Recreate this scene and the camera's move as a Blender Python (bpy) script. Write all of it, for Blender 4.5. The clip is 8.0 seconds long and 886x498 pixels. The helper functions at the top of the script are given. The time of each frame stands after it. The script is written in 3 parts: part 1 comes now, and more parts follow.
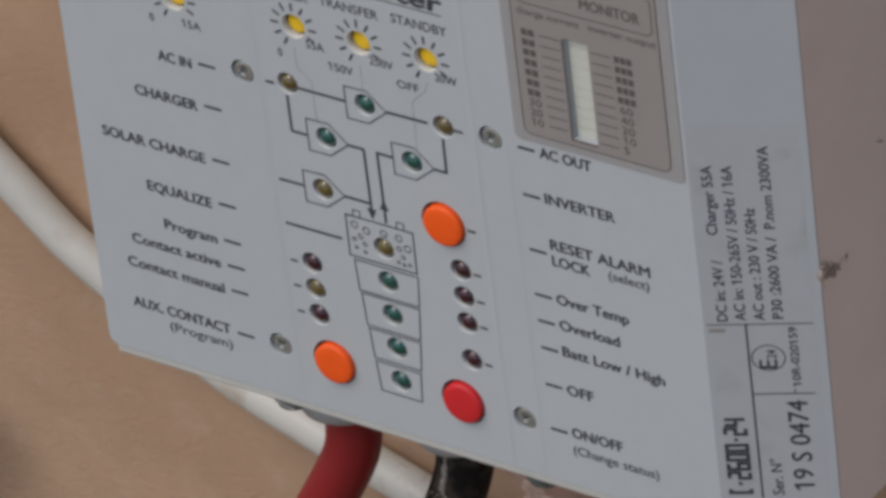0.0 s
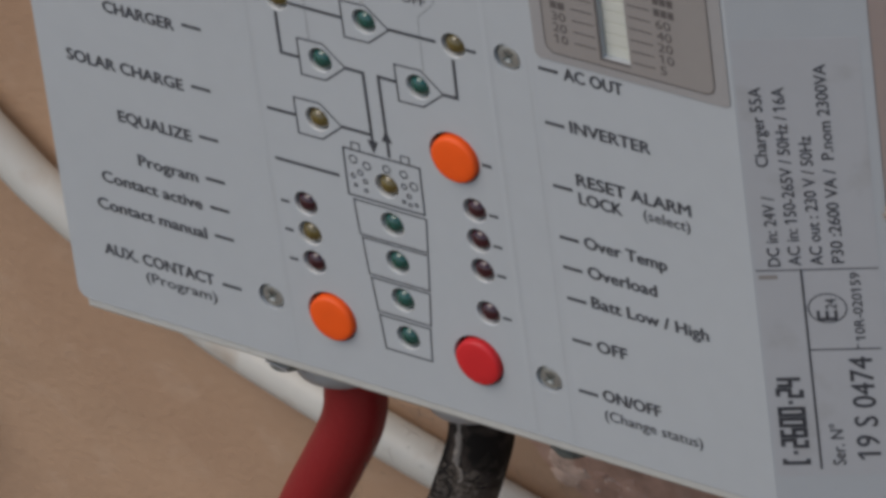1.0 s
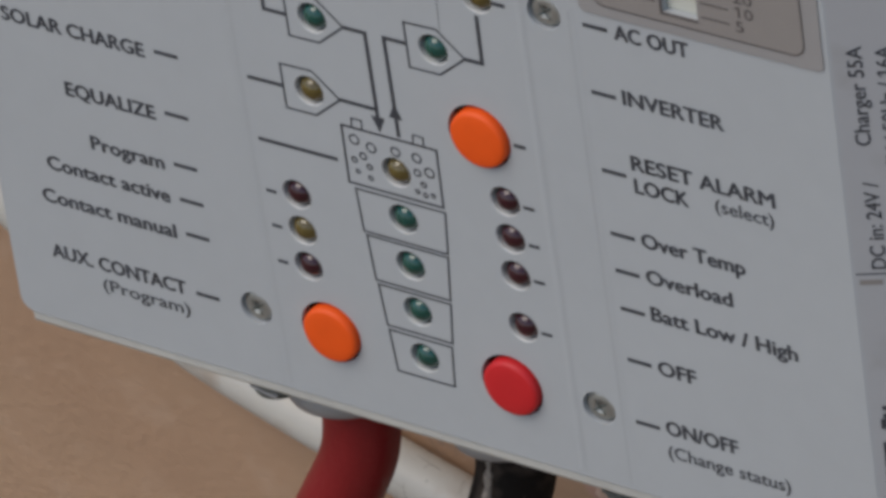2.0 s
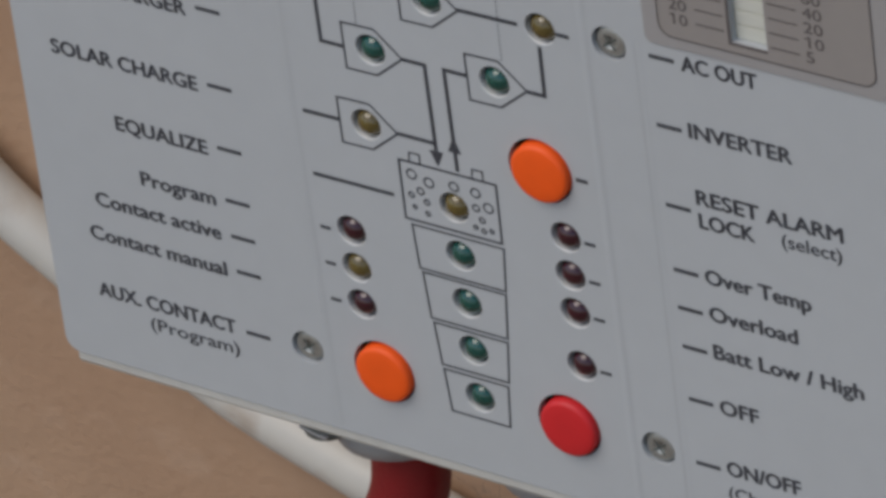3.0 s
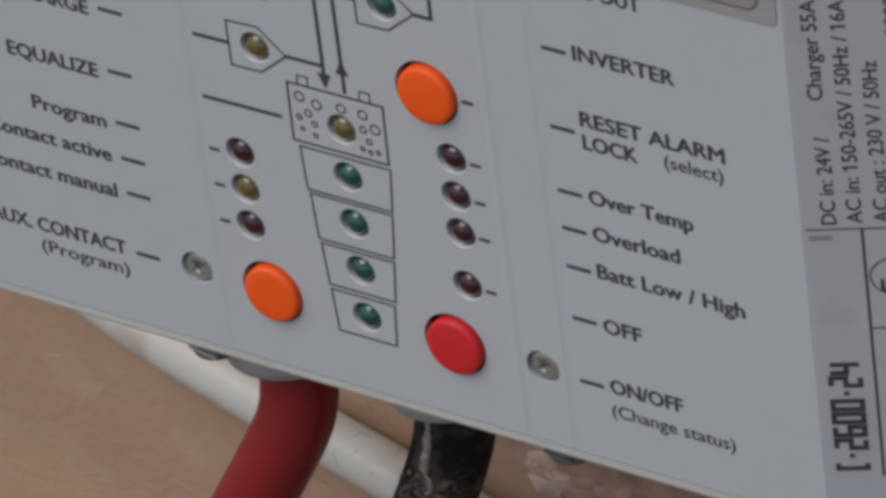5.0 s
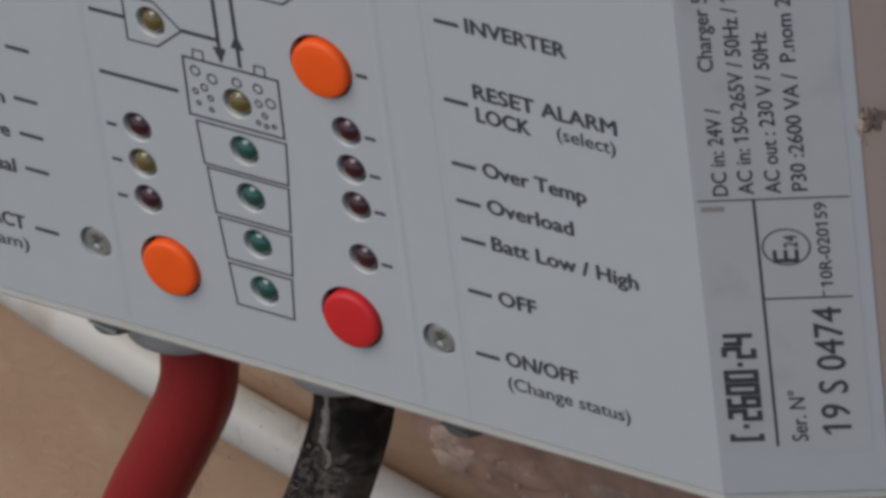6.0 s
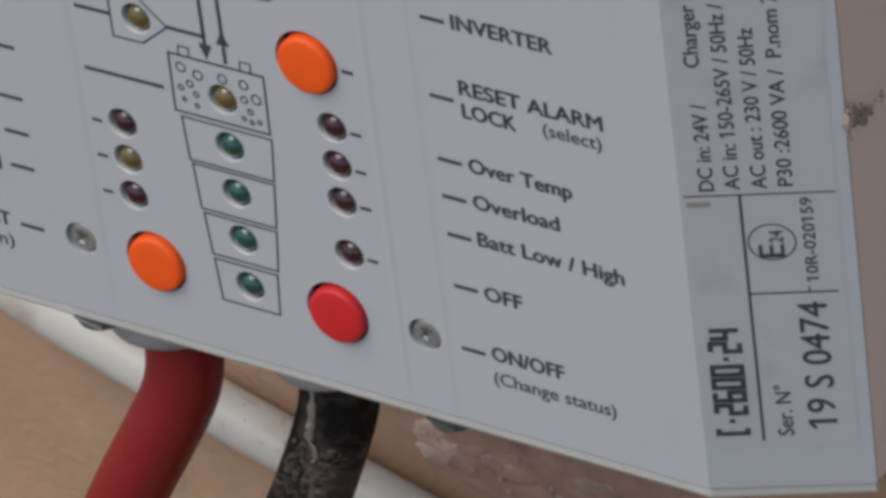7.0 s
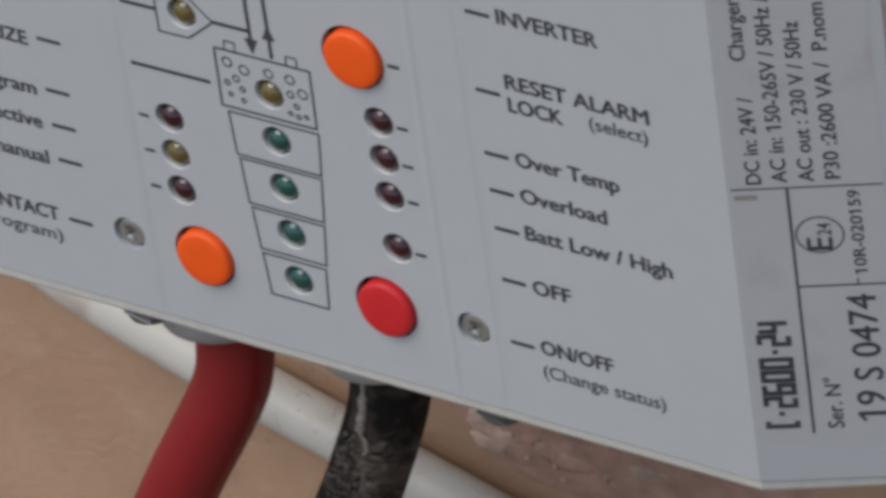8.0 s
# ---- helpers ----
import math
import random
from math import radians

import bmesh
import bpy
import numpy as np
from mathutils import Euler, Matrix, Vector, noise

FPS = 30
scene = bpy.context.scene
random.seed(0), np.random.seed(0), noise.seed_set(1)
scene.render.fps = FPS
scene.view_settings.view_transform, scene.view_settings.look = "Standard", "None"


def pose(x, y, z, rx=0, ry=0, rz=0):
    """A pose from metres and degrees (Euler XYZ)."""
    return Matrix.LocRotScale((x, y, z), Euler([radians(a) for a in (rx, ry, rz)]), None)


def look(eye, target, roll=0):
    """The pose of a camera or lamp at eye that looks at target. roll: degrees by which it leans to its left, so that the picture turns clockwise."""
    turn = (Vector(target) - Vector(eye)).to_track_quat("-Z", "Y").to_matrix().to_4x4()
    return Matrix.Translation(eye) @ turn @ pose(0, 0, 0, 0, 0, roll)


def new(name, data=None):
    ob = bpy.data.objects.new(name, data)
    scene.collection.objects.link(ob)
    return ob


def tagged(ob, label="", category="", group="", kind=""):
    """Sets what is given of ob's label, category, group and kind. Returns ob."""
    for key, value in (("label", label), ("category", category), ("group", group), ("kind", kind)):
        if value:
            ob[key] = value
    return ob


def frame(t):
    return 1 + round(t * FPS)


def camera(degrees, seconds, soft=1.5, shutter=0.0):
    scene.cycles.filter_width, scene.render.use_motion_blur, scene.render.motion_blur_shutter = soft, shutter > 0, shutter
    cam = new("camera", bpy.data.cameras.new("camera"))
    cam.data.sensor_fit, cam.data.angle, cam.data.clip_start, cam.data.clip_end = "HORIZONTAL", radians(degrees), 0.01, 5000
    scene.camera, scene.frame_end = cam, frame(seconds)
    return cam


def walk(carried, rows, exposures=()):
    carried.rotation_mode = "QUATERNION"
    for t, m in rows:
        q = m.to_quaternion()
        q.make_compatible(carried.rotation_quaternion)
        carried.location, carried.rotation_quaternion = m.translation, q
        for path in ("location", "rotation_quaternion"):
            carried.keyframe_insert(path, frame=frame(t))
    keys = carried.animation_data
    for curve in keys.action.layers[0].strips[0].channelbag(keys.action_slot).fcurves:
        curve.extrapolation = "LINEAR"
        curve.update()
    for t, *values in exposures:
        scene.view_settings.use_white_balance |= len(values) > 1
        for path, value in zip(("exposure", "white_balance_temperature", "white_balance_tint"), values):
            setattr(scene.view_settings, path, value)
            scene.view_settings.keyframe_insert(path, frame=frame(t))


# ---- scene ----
cam = camera(7.0, 8.0, soft=3.75, shutter=0.2)
# seconds, eye in metres, turn in degrees
PATH = [
    (0, 0.97869, -1.19555, 1.82818, 55.4524, 5.9738, 33.5391),
    (0.1, 0.97395, -1.18776, 1.82064, 55.4453, 6.0457, 33.5795),
    (0.2, 0.96920, -1.17996, 1.81310, 55.4090, 6.1200, 33.6230),
    (0.3, 0.96446, -1.17217, 1.80556, 55.4158, 6.1740, 33.6362),
    (0.4, 0.95971, -1.16437, 1.79801, 55.4020, 6.2385, 33.6654),
    (0.5, 0.95497, -1.15658, 1.79047, 55.3912, 6.3055, 33.6978),
    (0.6, 0.93819, -1.13430, 1.77086, 55.3579, 6.3365, 33.6922),
    (0.7, 0.92141, -1.11203, 1.75125, 55.3427, 6.3718, 33.6946),
    (0.8, 0.90464, -1.08975, 1.73164, 55.2957, 6.4042, 33.6939),
    (0.9, 0.88786, -1.06747, 1.71203, 55.2701, 6.4209, 33.6713),
    (1, 0.87108, -1.04520, 1.69242, 55.2180, 6.4409, 33.6554),
    (1.1, 0.85467, -1.02539, 1.67711, 55.1739, 6.4932, 33.5740),
    (1.2, 0.83826, -1.00558, 1.66180, 55.0956, 6.5774, 33.5386),
    (1.3, 0.82184, -0.98577, 1.64649, 55.0801, 6.6108, 33.4291),
    (1.4, 0.80543, -0.96596, 1.63118, 54.9584, 6.6565, 33.3369),
    (1.5, 0.78901, -0.94615, 1.61586, 54.8293, 6.7158, 33.2636),
    (1.6, 0.77356, -0.92525, 1.59820, 54.7261, 6.7589, 33.2485),
    (1.7, 0.75812, -0.90434, 1.58054, 54.6966, 6.8142, 33.2514),
    (1.8, 0.74267, -0.88344, 1.56288, 54.7010, 6.8542, 33.2323),
    (1.9, 0.72722, -0.86253, 1.54522, 54.6864, 6.9457, 33.2860),
    (2, 0.71177, -0.84163, 1.52755, 54.7209, 7.0632, 33.3770),
    (2.1, 0.70328, -0.83013, 1.51784, 54.6764, 7.2400, 33.3693),
    (2.2, 0.69478, -0.81864, 1.50812, 54.7148, 7.4965, 33.4761),
    (3.3, 0.68809, -0.85402, 1.50720, 55.7934, 6.2614, 33.1381),
    (3.4, 0.68809, -0.85402, 1.50720, 55.7845, 6.2232, 33.1550),
    (3.5, 0.68809, -0.85402, 1.50720, 55.7912, 6.1678, 33.1458),
    (3.6, 0.68920, -0.85409, 1.50788, 55.7578, 6.1858, 33.0326),
    (3.7, 0.69032, -0.85417, 1.50857, 55.7103, 6.2306, 32.9592),
    (3.8, 0.69143, -0.85424, 1.50925, 55.6445, 6.2237, 32.8085),
    (3.9, 0.69255, -0.85431, 1.50994, 55.6238, 6.2657, 32.7311),
    (4, 0.69366, -0.85439, 1.51063, 55.5669, 6.2980, 32.6394),
    (4.1, 0.69412, -0.85507, 1.51109, 55.5144, 6.2676, 32.6120),
    (4.2, 0.69458, -0.85576, 1.51155, 55.4907, 6.2272, 32.5704),
    (5.3, 0.69961, -0.86333, 1.51661, 54.8963, 5.9585, 32.3760),
    (5.4, 0.70007, -0.86402, 1.51707, 54.8784, 5.9779, 32.2339),
    (5.5, 0.70053, -0.86471, 1.51753, 54.8394, 5.9946, 32.0885),
    (5.6, 0.70261, -0.86374, 1.51672, 54.7814, 5.9510, 32.0209),
    (5.7, 0.70469, -0.86278, 1.51591, 54.7547, 5.9565, 32.0219),
    (5.8, 0.70677, -0.86181, 1.51510, 54.7647, 5.9590, 32.0190),
    (5.9, 0.70885, -0.86085, 1.51429, 54.8114, 5.9941, 32.0617),
    (6, 0.71093, -0.85989, 1.51348, 54.9499, 6.0150, 32.0856),
    (6.1, 0.71072, -0.85940, 1.51367, 54.9611, 6.0100, 32.0522),
    (6.2, 0.71051, -0.85892, 1.51387, 54.9575, 5.9923, 31.9998),
    (6.3, 0.71030, -0.85844, 1.51406, 54.8990, 6.0067, 31.9928),
    (6.4, 0.71009, -0.85796, 1.51425, 54.8805, 6.0129, 31.9742),
    (6.5, 0.70988, -0.85747, 1.51444, 54.8628, 6.0324, 31.9748),
    (6.6, 0.70950, -0.85829, 1.51503, 54.8477, 6.0498, 31.9703),
    (6.7, 0.70912, -0.85911, 1.51562, 54.8148, 6.0483, 31.9387),
    (6.8, 0.70874, -0.85993, 1.51620, 54.7930, 6.0310, 31.8848),
    (6.9, 0.70836, -0.86075, 1.51679, 54.7752, 6.0079, 31.8228),
    (7, 0.70799, -0.86157, 1.51738, 54.7502, 5.9868, 31.7635),
    (7.1, 0.70878, -0.86077, 1.51705, 54.7413, 5.9534, 31.8066),
    (7.2, 0.70957, -0.85998, 1.51672, 54.7258, 5.9227, 31.8535),
    (7.3, 0.71035, -0.85918, 1.51639, 54.7251, 5.8974, 31.9085),
    (7.4, 0.71114, -0.85838, 1.51606, 54.7317, 5.8643, 31.9517),
    (7.5, 0.71193, -0.85759, 1.51573, 54.7748, 5.8279, 31.9915),
    (7.6, 0.71158, -0.85629, 1.51678, 54.7248, 5.9516, 31.9297),
    (7.7, 0.71122, -0.85499, 1.51783, 54.6533, 6.1010, 31.8891),
    (7.8, 0.71087, -0.85370, 1.51888, 54.5512, 6.2735, 31.8712),
    (7.9, 0.71051, -0.85240, 1.51994, 54.4374, 6.4927, 31.9116),
    (8, 0.71016, -0.85110, 1.52099, 54.3812, 6.7323, 32.0748),
]
# seconds, stops, kelvin, tint
EXPOSURE = [(0, 0.10, 6680, 10), (0.5, 0.0, 6680, 10), (1.0, -0.07, 6670, 10), (1.5, -0.06, 6670, 10), (2.2, -0.04, 6670, 10), (4.0, -0.03, 6650, 10),
            (5.5, -0.06, 6600, 10), (6.0, -0.06, 6600, 10), (6.5, 0.13, 6580, 10), (7.0, 0.15, 6580, 10), (7.5, 0.15, 6580, 10), (8.0, 0.15, 6580, 10)]
walk(cam, [(t, pose(x, y, z, rx, ry, rz)) for t, x, y, z, rx, ry, rz in PATH], EXPOSURE)

# ---- light: open shade, soft daylight from the front and the left ----
world = bpy.data.worlds.new("sky")
scene.world = world
world.use_nodes = True
wn = world.node_tree
sky = wn.nodes.new("ShaderNodeTexSky")
sky.sky_type = "NISHITA"
sky.sun_disc = False
sky.sun_elevation = radians(54)
sky.sun_rotation = radians(200)
wn.links.new(sky.outputs["Color"], wn.nodes["Background"].inputs["Color"])
wn.nodes["Background"].inputs["Strength"].default_value = 0.12
sun = new("sun", bpy.data.lights.new("sun", "SUN"))
sun.data.energy = 1.6
sun.data.angle = radians(44)
sun.data.color = (1.0, 0.95, 0.88)
sun.matrix_world = look((-1.05, -1.75, 3.6), (0, 0, 0.75))

# ---- materials ----


def material(name, color, rough=0.5, third=None, metal=0.0, vary=0.08, scale=120.0, grain=0.0, grain_scale=1500.0, coat=0.0, second=None, patch=6.0, patch_from=0.5):
    """A painted or moulded surface: two scales of colour variation, fine relief."""
    m = bpy.data.materials.new(name)
    m.use_nodes = True
    nt = m.node_tree
    bsdf = nt.nodes["Principled BSDF"]
    bsdf.inputs["Roughness"].default_value = rough
    bsdf.inputs["Metallic"].default_value = metal
    bsdf.inputs["Coat Weight"].default_value = coat
    bsdf.inputs["Coat Roughness"].default_value = 0.08
    co = nt.nodes.new("ShaderNodeTexCoord").outputs["Object"]

    def tex(sc, detail):
        n = nt.nodes.new("ShaderNodeTexNoise")
        n.inputs["Scale"].default_value, n.inputs["Detail"].default_value = sc, detail
        nt.links.new(co, n.inputs["Vector"])
        return n.outputs["Fac"]

    fine, broad = tex(scale, 5.0), tex(scale / 9.0, 3.0)
    both = nt.nodes.new("ShaderNodeMath")
    both.operation = "ADD"
    nt.links.new(fine, both.inputs[0]), nt.links.new(broad, both.inputs[1])
    ramp = nt.nodes.new("ShaderNodeMapRange")
    ramp.inputs["From Min"].default_value, ramp.inputs["From Max"].default_value = 0.6, 1.4
    ramp.inputs["To Min"].default_value, ramp.inputs["To Max"].default_value = 1.0 - vary, 1.0 + vary
    nt.links.new(both.outputs[0], ramp.inputs["Value"])
    mul = nt.nodes.new("ShaderNodeVectorMath")
    mul.operation = "SCALE"
    mul.inputs[0].default_value = color
    nt.links.new(ramp.outputs[0], mul.inputs["Scale"])
    out = mul.outputs[0]
    if second:
        step = nt.nodes.new("ShaderNodeMapRange")
        step.inputs["From Min"].default_value, step.inputs["From Max"].default_value = patch_from, patch_from + 0.14
        nt.links.new(tex(patch, 7.0), step.inputs["Value"])
        mix = nt.nodes.new("ShaderNodeMix")
        mix.data_type = "RGBA"
        nt.links.new(step.outputs[0], mix.inputs["Factor"])
        nt.links.new(out, mix.inputs["A"])
        mix.inputs["B"].default_value = (*second, 1)
        out = mix.outputs["Result"]
    if third:
        step = nt.nodes.new("ShaderNodeMapRange")
        step.inputs["From Min"].default_value, step.inputs["From Max"].default_value = 0.56, 0.74
        step.inputs["To Max"].default_value = 0.3
        nt.links.new(tex(70.0, 6.0), step.inputs["Value"])
        mix = nt.nodes.new("ShaderNodeMix")
        mix.data_type = "RGBA"
        nt.links.new(step.outputs[0], mix.inputs["Factor"])
        nt.links.new(out, mix.inputs["A"])
        mix.inputs["B"].default_value = (*third, 1)
        out = mix.outputs["Result"]
    nt.links.new(out, bsdf.inputs["Base Color"])
    if grain:
        bump = nt.nodes.new("ShaderNodeBump")
        bump.inputs["Strength"].default_value = grain
        bump.inputs["Distance"].default_value = 0.4 / grain_scale
        nt.links.new(tex(grain_scale, 3.0), bump.inputs["Height"])
        nt.links.new(bump.outputs[0], bsdf.inputs["Normal"])
    return m


PANEL = material("light_grey_panel_paint", (0.453, 0.472, 0.480), 0.42, vary=0.03, scale=160, grain=0.25, grain_scale=2500)
STICKER = material("silver_grey_sticker", (0.455, 0.46, 0.467), 0.38, vary=0.03, scale=200, second=(0.39, 0.385, 0.38), patch=60, patch_from=0.62)
SIDE = material("taupe_side_paint", (0.70, 0.64, 0.60), 0.55, vary=0.05, scale=90, grain=0.3, grain_scale=2200)
LIP = material("cream_cover_edge", (0.55, 0.54, 0.495), 0.5, vary=0.08, scale=300)
INK = material("black_print", (0.046, 0.048, 0.056), 0.65, vary=0.3, scale=700)
RIM = material("white_cut_foil_edge", (0.62, 0.62, 0.60), 0.4, vary=0.05, scale=300)
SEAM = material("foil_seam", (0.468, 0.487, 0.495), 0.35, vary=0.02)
FOLD_SHADE = material("foil_edge_shade", (0.428, 0.445, 0.451), 0.4, vary=0.03)
DARK = material("black_tray_and_gap_shade", (0.02, 0.02, 0.022), 0.7)
FILM = material("taupe_monitor_film", (0.29, 0.265, 0.245), 0.3, vary=0.04, scale=250)
FILM_RIM = material("taupe_film_border", (0.33, 0.315, 0.305), 0.35, vary=0.04, scale=250)
FILM_INK = material("brown_print_and_edge_shade", (0.11, 0.095, 0.09), 0.6, vary=0.1)
WINDOW = material("cream_bargraph_window", (0.55, 0.55, 0.47), 0.25, vary=0.05, scale=400)
WINDOW_BAR = material("bargraph_segment", (0.60, 0.60, 0.53), 0.25, vary=0.03)
ORANGE = material("orange_button_plastic", (0.93, 0.10, 0.003), 0.55, vary=0.05, scale=300)
RED = material("red_button_plastic", (0.62, 0.016, 0.02), 0.5, vary=0.05, scale=300)
YELLOW = material("yellow_knob_plastic", (0.90, 0.55, 0.015), 0.5, vary=0.1, scale=400)
LED_RED = material("dark_red_led_lens", (0.042, 0.004, 0.010), 0.2, vary=0.2, scale=500, coat=0.55)
LED_GREEN = material("green_led_lens", (0.007, 0.078, 0.060), 0.2, vary=0.2, scale=500, coat=0.7)
LED_AMBER = material("amber_led_lens", (0.135, 0.097, 0.024), 0.2, vary=0.2, scale=500, coat=0.7)
for lens in (LED_RED, LED_GREEN, LED_AMBER):
    lens.node_tree.nodes["Principled BSDF"].inputs["Transmission Weight"].default_value = 0.15
    lens.node_tree.nodes["Principled BSDF"].inputs["IOR"].default_value = 1.5
STEEL = material("zinc_screw", (0.42, 0.42, 0.39), 0.42, metal=0.7, vary=0.2, scale=600)
GLAND = material("grey_gland_plastic", (0.34, 0.34, 0.34), 0.5, vary=0.08, scale=200)
GROOVE = material("dark_gland_groove", (0.10, 0.11, 0.10), 0.6)
CABLE_RED = material("red_cable_sheath", (0.235, 0.008, 0.010), 0.45, vary=0.12, scale=90, grain=0.4, grain_scale=900)
CABLE_BLACK = material("black_cable_sheath", (0.006, 0.005, 0.0045), 0.8, vary=0.3, scale=120, grain=0.4, grain_scale=900, second=(0.045, 0.035, 0.029), patch=110, patch_from=0.5)
PIPE = material("white_plastic_conduit", (0.53, 0.515, 0.47), 0.4, vary=0.12, scale=60, second=(0.44, 0.385, 0.325), patch=60, patch_from=0.58)
WALL = material("tan_plaster_wall", (0.452, 0.291, 0.184), 0.85, (0.53, 0.385, 0.28), vary=0.12, scale=38, grain=0.35, grain_scale=420, second=(0.385, 0.24, 0.15), patch=9, patch_from=0.5)
GROUND = material("dusty_ground", (0.20, 0.15, 0.11), 0.9, vary=0.2, scale=12, grain=0.8, grain_scale=150)
DUST = material("dust_clump", (0.34, 0.275, 0.225), 0.95, vary=0.35, scale=600)
MAT_DUST = material("matted_dust", (0.075, 0.062, 0.052), 0.95, vary=0.5, scale=500, grain=0.6, grain_scale=1200)
WEB = material("grey_cobweb", (0.19, 0.158, 0.132), 0.9, vary=0.3, scale=400)
PUTTY = material("grey_dried_putty", (0.23, 0.205, 0.18), 0.9, vary=0.6, scale=900, grain=0.6, grain_scale=900)
CHIP = material("pale_plaster_chip", (0.53, 0.375, 0.295), 0.6, vary=0.4, scale=300)
PATCH = material("reddish_plaster_patch", (0.47, 0.285, 0.21), 0.7, (0.60, 0.47, 0.39), vary=0.42, scale=150, grain=0.5, grain_scale=500, second=(0.37, 0.215, 0.155), patch=55, patch_from=0.5)


def painted_shade(mat, centre, size, colour, strength):
    """A soft shadow painted into the plaster colour with a ragged edge, about a place on the wall."""
    nt = mat.node_tree
    bsdf = nt.nodes["Principled BSDF"]
    old = bsdf.inputs["Base Color"].links[0].from_socket
    co = nt.nodes.new("ShaderNodeTexCoord").outputs["Object"]
    away = nt.nodes.new("ShaderNodeVectorMath")
    away.operation = "DISTANCE"
    away.inputs[1].default_value = centre
    nt.links.new(co, away.inputs[0])
    rag = nt.nodes.new("ShaderNodeTexNoise")
    rag.inputs["Scale"].default_value, rag.inputs["Detail"].default_value = 30.0, 6.0
    nt.links.new(co, rag.inputs["Vector"])
    edge = nt.nodes.new("ShaderNodeMath")
    edge.operation = "MULTIPLY_ADD"
    edge.inputs[1].default_value = size * 0.9
    nt.links.new(rag.outputs["Fac"], edge.inputs[0])
    nt.links.new(away.outputs["Value"], edge.inputs[2])
    step = nt.nodes.new("ShaderNodeMapRange")
    step.interpolation_type = "SMOOTHSTEP"
    step.inputs["From Min"].default_value, step.inputs["From Max"].default_value = size * 0.4, size * 1.75
    step.inputs["To Min"].default_value, step.inputs["To Max"].default_value = strength, 0.0
    nt.links.new(edge.outputs[0], step.inputs["Value"])
    mix = nt.nodes.new("ShaderNodeMix")
    mix.data_type = "RGBA"
    nt.links.new(step.outputs[0], mix.inputs["Factor"])
    nt.links.new(old, mix.inputs["A"])
    mix.inputs["B"].default_value = (*colour, 1)
    nt.links.new(mix.outputs["Result"], bsdf.inputs["Base Color"])


# the wall's shaded lower left, darkened in its colour
painted_shade(WALL, (-0.204, 0.1, 0.578), 0.028, (0.16, 0.095, 0.06), 0.85)
CABLE_BLACK.node_tree.nodes["Principled BSDF"].inputs["Specular IOR Level"].default_value = 0.2

# ---- helpers for parts ----
MM = 0.001
BASE = Vector((0.0, 0.0, 0.75))


def link_mesh(name, bm, mat, parent=None, label="", smooth=False):
    me = bpy.data.meshes.new(name)
    bm.to_mesh(me)
    bm.free()
    me.materials.append(mat)
    if smooth:
        for p in me.polygons:
            p.use_smooth = True
    ob = new(name, me)
    ob.parent = parent
    if label:
        ob["label"] = label
    return ob


def part(name, bm, mat, parent, label="", smooth=False):
    return link_mesh(name, bm, mat, parent, label, smooth)


def circle(cx, cz, r, n=28):
    return [(cx + r * math.cos(2 * math.pi * i / n), cz + r * math.sin(2 * math.pi * i / n)) for i in range(n)]


def rounded(x0, z0, x1, z1, r, n=6):
    pts = []
    for cx, cz, a in ((x1 - r, z1 - r, 0), (x0 + r, z1 - r, 90), (x0 + r, z0 + r, 180), (x1 - r, z0 + r, 270)):
        pts += [(cx + r * math.cos(radians(a + 90 * i / n)), cz + r * math.sin(radians(a + 90 * i / n))) for i in range(n + 1)]
    return pts


def plate(outer, holes, y0, y1):
    """A plate in the xz plane from depth y0 (front) to y1 (back), with holes; millimetres."""
    bm = bmesh.new()
    for loop in [outer] + holes:
        vs = [bm.verts.new((x * MM, y0 * MM, z * MM)) for x, z in loop]
        for a, b in zip(vs, vs[1:] + vs[:1]):
            bm.edges.new((a, b))
    bmesh.ops.triangle_fill(bm, use_beauty=True, use_dissolve=False, edges=bm.edges[:])
    bmesh.ops.recalc_face_normals(bm, faces=bm.faces[:])
    if abs(y1 - y0) > 1e-6:
        got = bmesh.ops.extrude_face_region(bm, geom=bm.faces[:])
        for v in got["geom"]:
            if isinstance(v, bmesh.types.BMVert):
                v.co.y = y1 * MM
        bmesh.ops.recalc_face_normals(bm, faces=bm.faces[:])
    return bm


def lathe(profile, cx, cz, n=28):
    """Turned about an axis along y through (cx, cz): profile of (radius, depth); millimetres."""
    bm = bmesh.new()
    rings = []
    for r, y in profile:
        if r < 1e-4:
            rings.append([bm.verts.new((cx * MM, y * MM, cz * MM))])
        else:
            rings.append([bm.verts.new((x * MM, y * MM, z * MM)) for x, z in circle(cx, cz, r, n)])
    for a, b in zip(rings, rings[1:]):
        for i in range(n):
            j = (i + 1) % n
            if len(a) == 1:
                bm.faces.new((a[0], b[j], b[i]))
            elif len(b) == 1:
                bm.faces.new((a[i], a[j], b[0]))
            else:
                bm.faces.new((a[i], a[j], b[j], b[i]))
    bmesh.ops.recalc_face_normals(bm, faces=bm.faces[:])
    return bm


def upright(profile, cx, cy, n=32):
    """Turned about an upright axis: profile of (radius, height)."""
    bm = lathe([(r, -z) for r, z in profile], 0, 0, n)
    bmesh.ops.transform(bm, matrix=Matrix.Translation((cx * MM, cy * MM, 0)) @ pose(0, 0, 0, -90, 0, 0), verts=bm.verts[:])
    return bm


